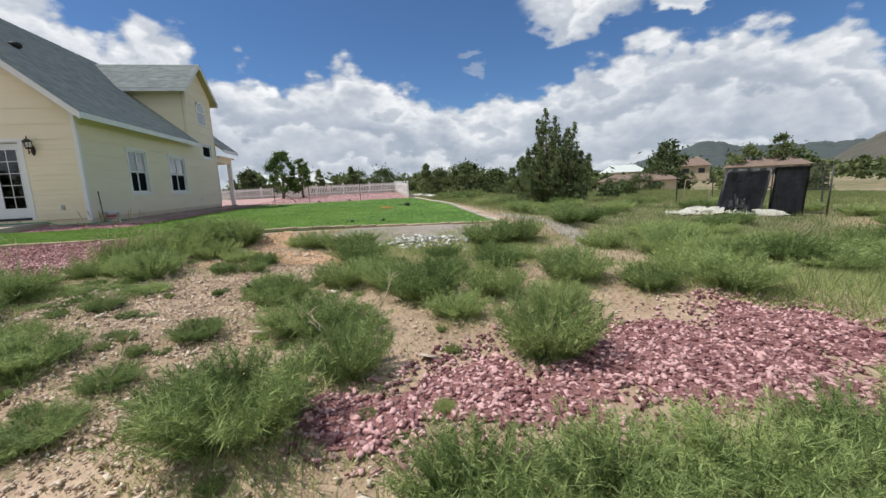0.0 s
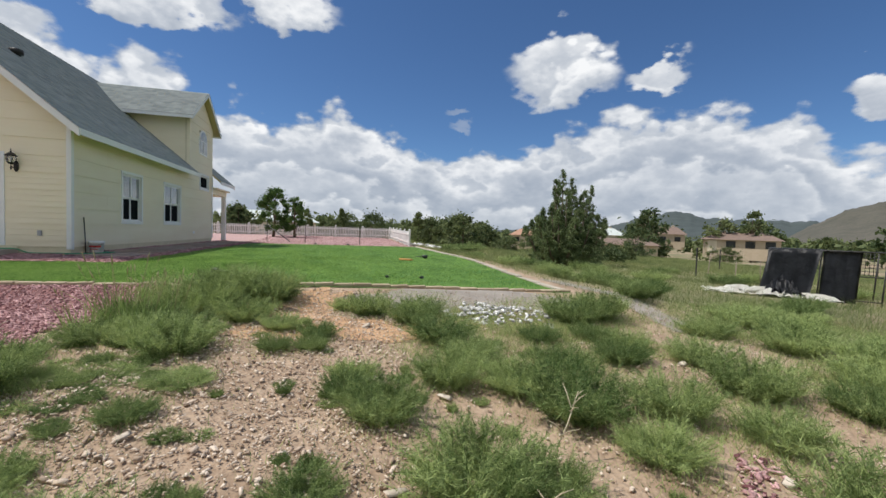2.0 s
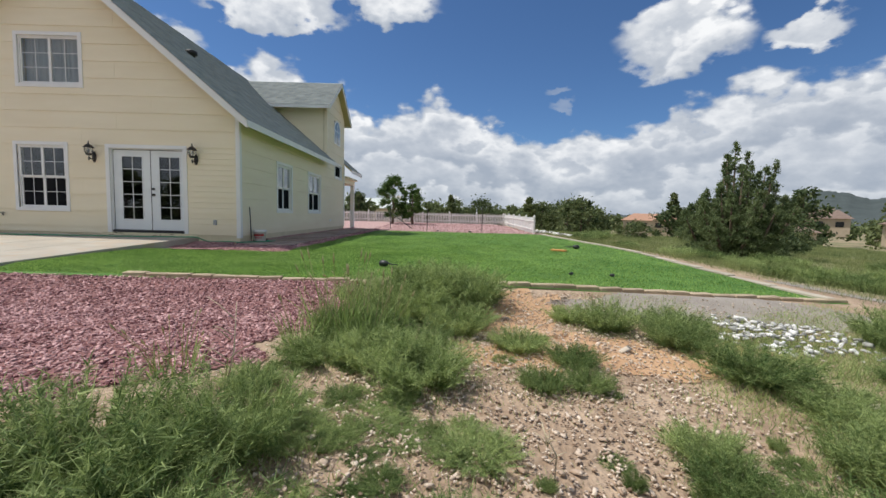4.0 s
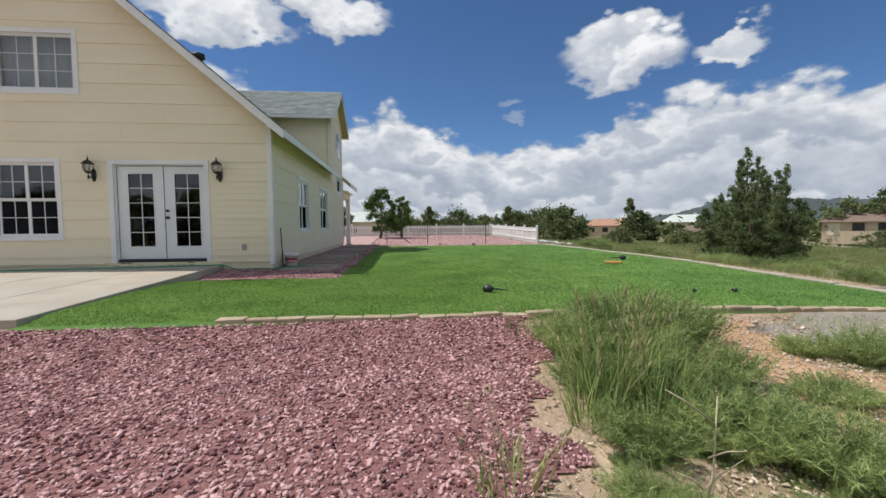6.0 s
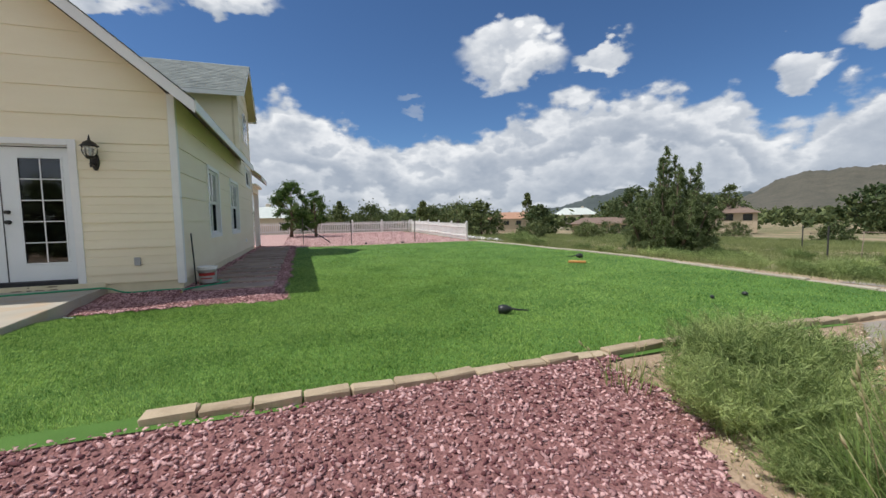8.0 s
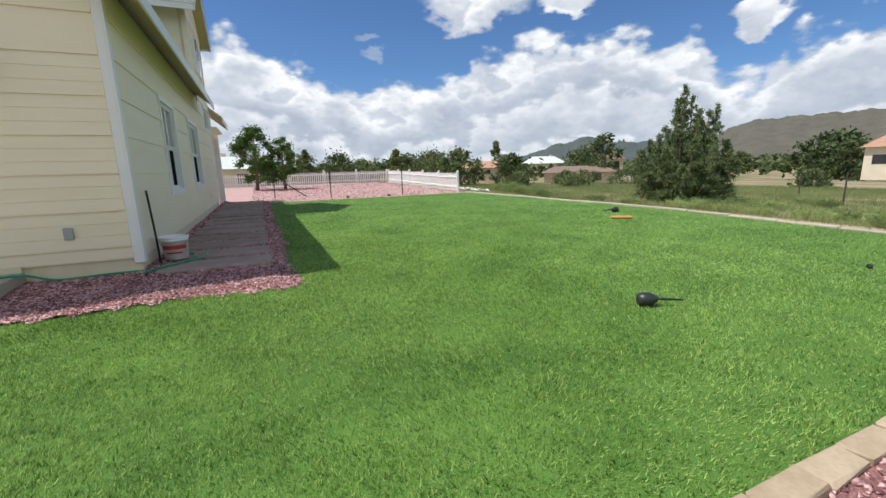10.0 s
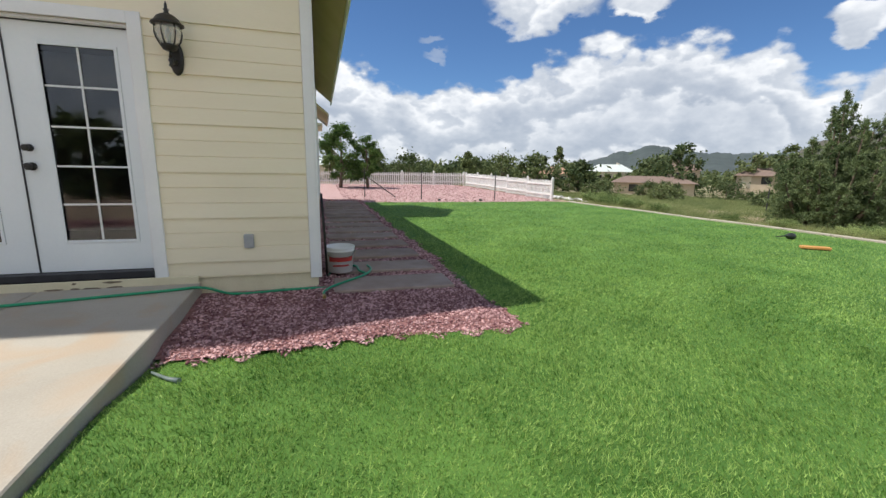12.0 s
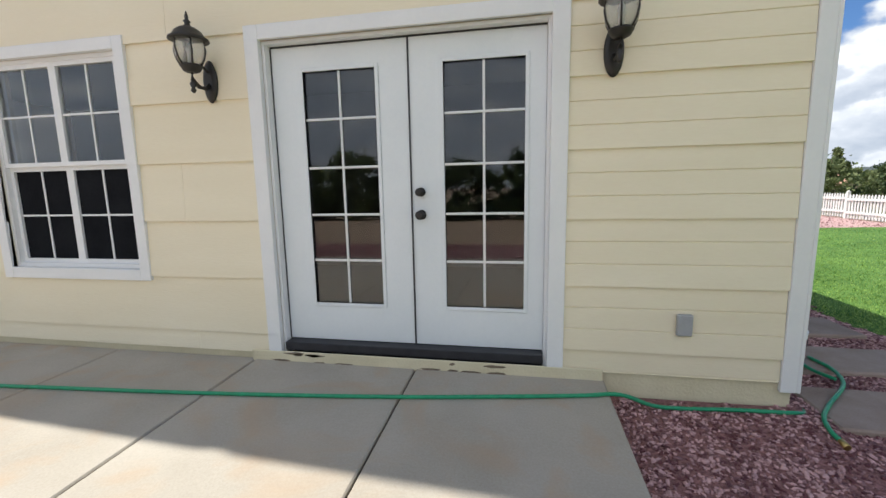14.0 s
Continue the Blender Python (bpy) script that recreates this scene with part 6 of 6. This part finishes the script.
# ---- covered kennel and sheet on the slope ----
kx, ky = 18.5, -3.3
kz = float(land(kx, ky))
ken = thing("kennel", "black tarp-covered wire kennel with steel tube frame", "kennel", at=(kx, ky, kz))
ken.rotation_euler = (0, 0, radians(-53))
W, D, Hh = 2.3, 1.3, 1.32
for x, y in ((-0.7, 0), (0.4, 0), (W - 0.7, 0), (-0.7, D), (W - 0.7, D)):
    bm = bmesh.new()
    tube(bm, [(x, y, -0.1), (x + 0.06, y, Hh)], 0.02, 6)
    part("frame_post", bm, M_TPOST, ken)
for a, b2 in (((-0.64, 0, Hh), (W - 0.64, 0, Hh)), ((-0.64, D, Hh), (W - 0.64, D, Hh)), ((-0.64, 0, Hh), (-0.64, D, Hh)), ((W - 0.64, 0, Hh), (W - 0.64, D, Hh)), ((0.4, 0, 0.08), (W - 0.7, 0, 0.08)), ((0.4, 0, 0.7), (W - 0.7, 0, 0.7))):
    bm = bmesh.new()
    tube(bm, [a, b2], 0.017, 6)
    part("frame_rail", bm, M_TPOST, ken)
M_TARP = material("black tarp", (0.010, 0.012, 0.016), (0.035, 0.038, 0.045), scale=3, rough=0.45, bump=0.02, bump_scale=7)


def drape(u0, u1, off, tilt):
    bm = bmesh.new()
    n, m = 12, 10
    g = [[bm.verts.new((u0 + (u1 - u0) * i / n + tilt * (1 - j / m), off - 0.03 - 0.025 * math.sin(i * 1.7 + j * 0.6) - 0.12 * (1 - j / m), Hh * j / m + 0.01)) for i in range(n + 1)] for j in range(m + 1)]
    for j in range(m):
        for i in range(n):
            f = bm.faces.new((g[j][i], g[j][i + 1], g[j + 1][i + 1], g[j + 1][i]))
            f.smooth = True
    bmesh.ops.solidify(bm, geom=bm.faces[:], thickness=0.006)
    return bm


part("tarp", drape(-0.62, 0.46, 0.0, -0.22), M_TARP, ken, "creased black tarp")
part("tarp", drape(0.50, 1.22, 0.03, -0.08), M_TARP, ken, "creased black tarp")
bm = bmesh.new()
box(bm, -0.66, 0.5, 0.02, D, Hh + 0.02, Hh + 0.03)
part("tarp", bm, M_TARP, ken)
for k in range(7):
    bm = bmesh.new()
    tube(bm, [(1.1 + k * 0.08, D * 0.5, 0.7), (1.1 + k * 0.08, D * 0.5, Hh)], 0.006, 4)
    tube(bm, [(1.08, D * 0.5, 0.72 + k * 0.09), (1.6, D * 0.5, 0.72 + k * 0.09)], 0.006, 4)
    part("wire", bm, M_TPOST, ken)


def crumpled(name, cx, cy, rx, ry, hi, mat, label, cat, seed, turn):
    rng = np.random.default_rng(seed)
    bm = bmesh.new()
    n, m = 26, 14
    cz = float(land(cx, cy))
    g = []
    for j in range(m + 1):
        row = []
        for i in range(n + 1):
            u, w = 2 * i / n - 1, 2 * j / m - 1
            edge = 1 + 0.2 * math.sin(5 * u + 3 * w + seed) + 0.15 * math.sin(9 * w)
            z = 0.04 + hi * max(0, 1 - u * u - w * w) * (0.5 + 0.5 * math.sin(i * 1.3 + j * 2.1)) + 0.5 * hi * rng.uniform(0, 1) * (abs(u) < 0.95)
            row.append(bm.verts.new((rx * u * edge, ry * w * edge, z)))
        g.append(row)
    for j in range(m):
        for i in range(n):
            f = bm.faces.new((g[j][i], g[j][i + 1], g[j + 1][i + 1], g[j + 1][i]))
            f.smooth = True
    bmesh.ops.solidify(bm, geom=bm.faces[:], thickness=0.01)
    o = solid(name, bm, mat, label, cat)
    o.matrix_basis = pose(cx, cy, cz, 0, 0, turn)


crumpled("white_sheet", 17.75, -3.0, 1.25, 0.40, 0.20, material("white sheet", (0.80, 0.79, 0.72), (0.88, 0.87, 0.80), scale=3, rough=0.8), "crumpled white sheet lying on the field grass", "sheet", 3, -50)
crumpled("black_cloth", 17.95, -3.35, 0.34, 0.26, 0.42, M_TARP, "crumpled black cloth heap on the white sheet", "cloth", 5, -40)

# pipe frame and posts on the slope
for x, y, h in ((19.2, -6.1, 1.15), (24.0, -1.0, 1.2), (26.0, 6.0, 1.2), (21.5, 11.0, 1.2), (30.0, -5.0, 1.2), (20.5, 2.0, 1.2)):
    z = float(land(x, y))
    bm = bmesh.new()
    box(bm, x - 0.025, x + 0.025, y - 0.008, y + 0.008, z - 0.1, z + h)
    box(bm, x - 0.006, x + 0.006, y + 0.0082, y + 0.04, z - 0.1, z + h)
    solid("fence_post", bm, M_TPOST, "thin rusty steel post on the grassy slope", "post", "steel posts")
pf = thing("pipe_frame", "thin pale pipe frame standing in the field", "frame", at=on(19.6, 0.6))
for a, b2 in (((0, 0, -0.1), (0.1, 0, 1.0)), ((0.5, -0.7, -0.1), (0.55, -0.65, 0.75)), ((0.1, 0, 1.0), (0.6, -0.65, 0.95)), ((1.0, -1.2, -0.1), (0.95, -1.2, 0.85))):
    bm = bmesh.new()
    tube(bm, [a, b2], 0.013, 6)
    part("pipe", bm, M_SLAB, pf)

# round shrubs on the slope
for k, (x, y, hh, w) in enumerate(((35.8, 1.5, 1.9, 2.4), (34.2, 23.6, 1.9, 4.6), (27.0, 15.0, 1.2, 2.2), (24.0, 20.0, 1.3, 2.6), (30.0, 28.0, 1.6, 3.2), (22.0, 9.5, 0.9, 1.6), (40.0, 12.0, 1.5, 2.8), (38.0, 34.0, 2.0, 4.0), (20.5, 22.5, 1.5, 3.0), (46.0, 24.0, 1.8, 3.5))):
    tree("shrub", on(x, y), hh, w, 4000, 0.07, "rounded olive-green shrub on the slope", M_FAR, trunk=0.03, seed=120 + k, clumps=44, group="slope shrubs")
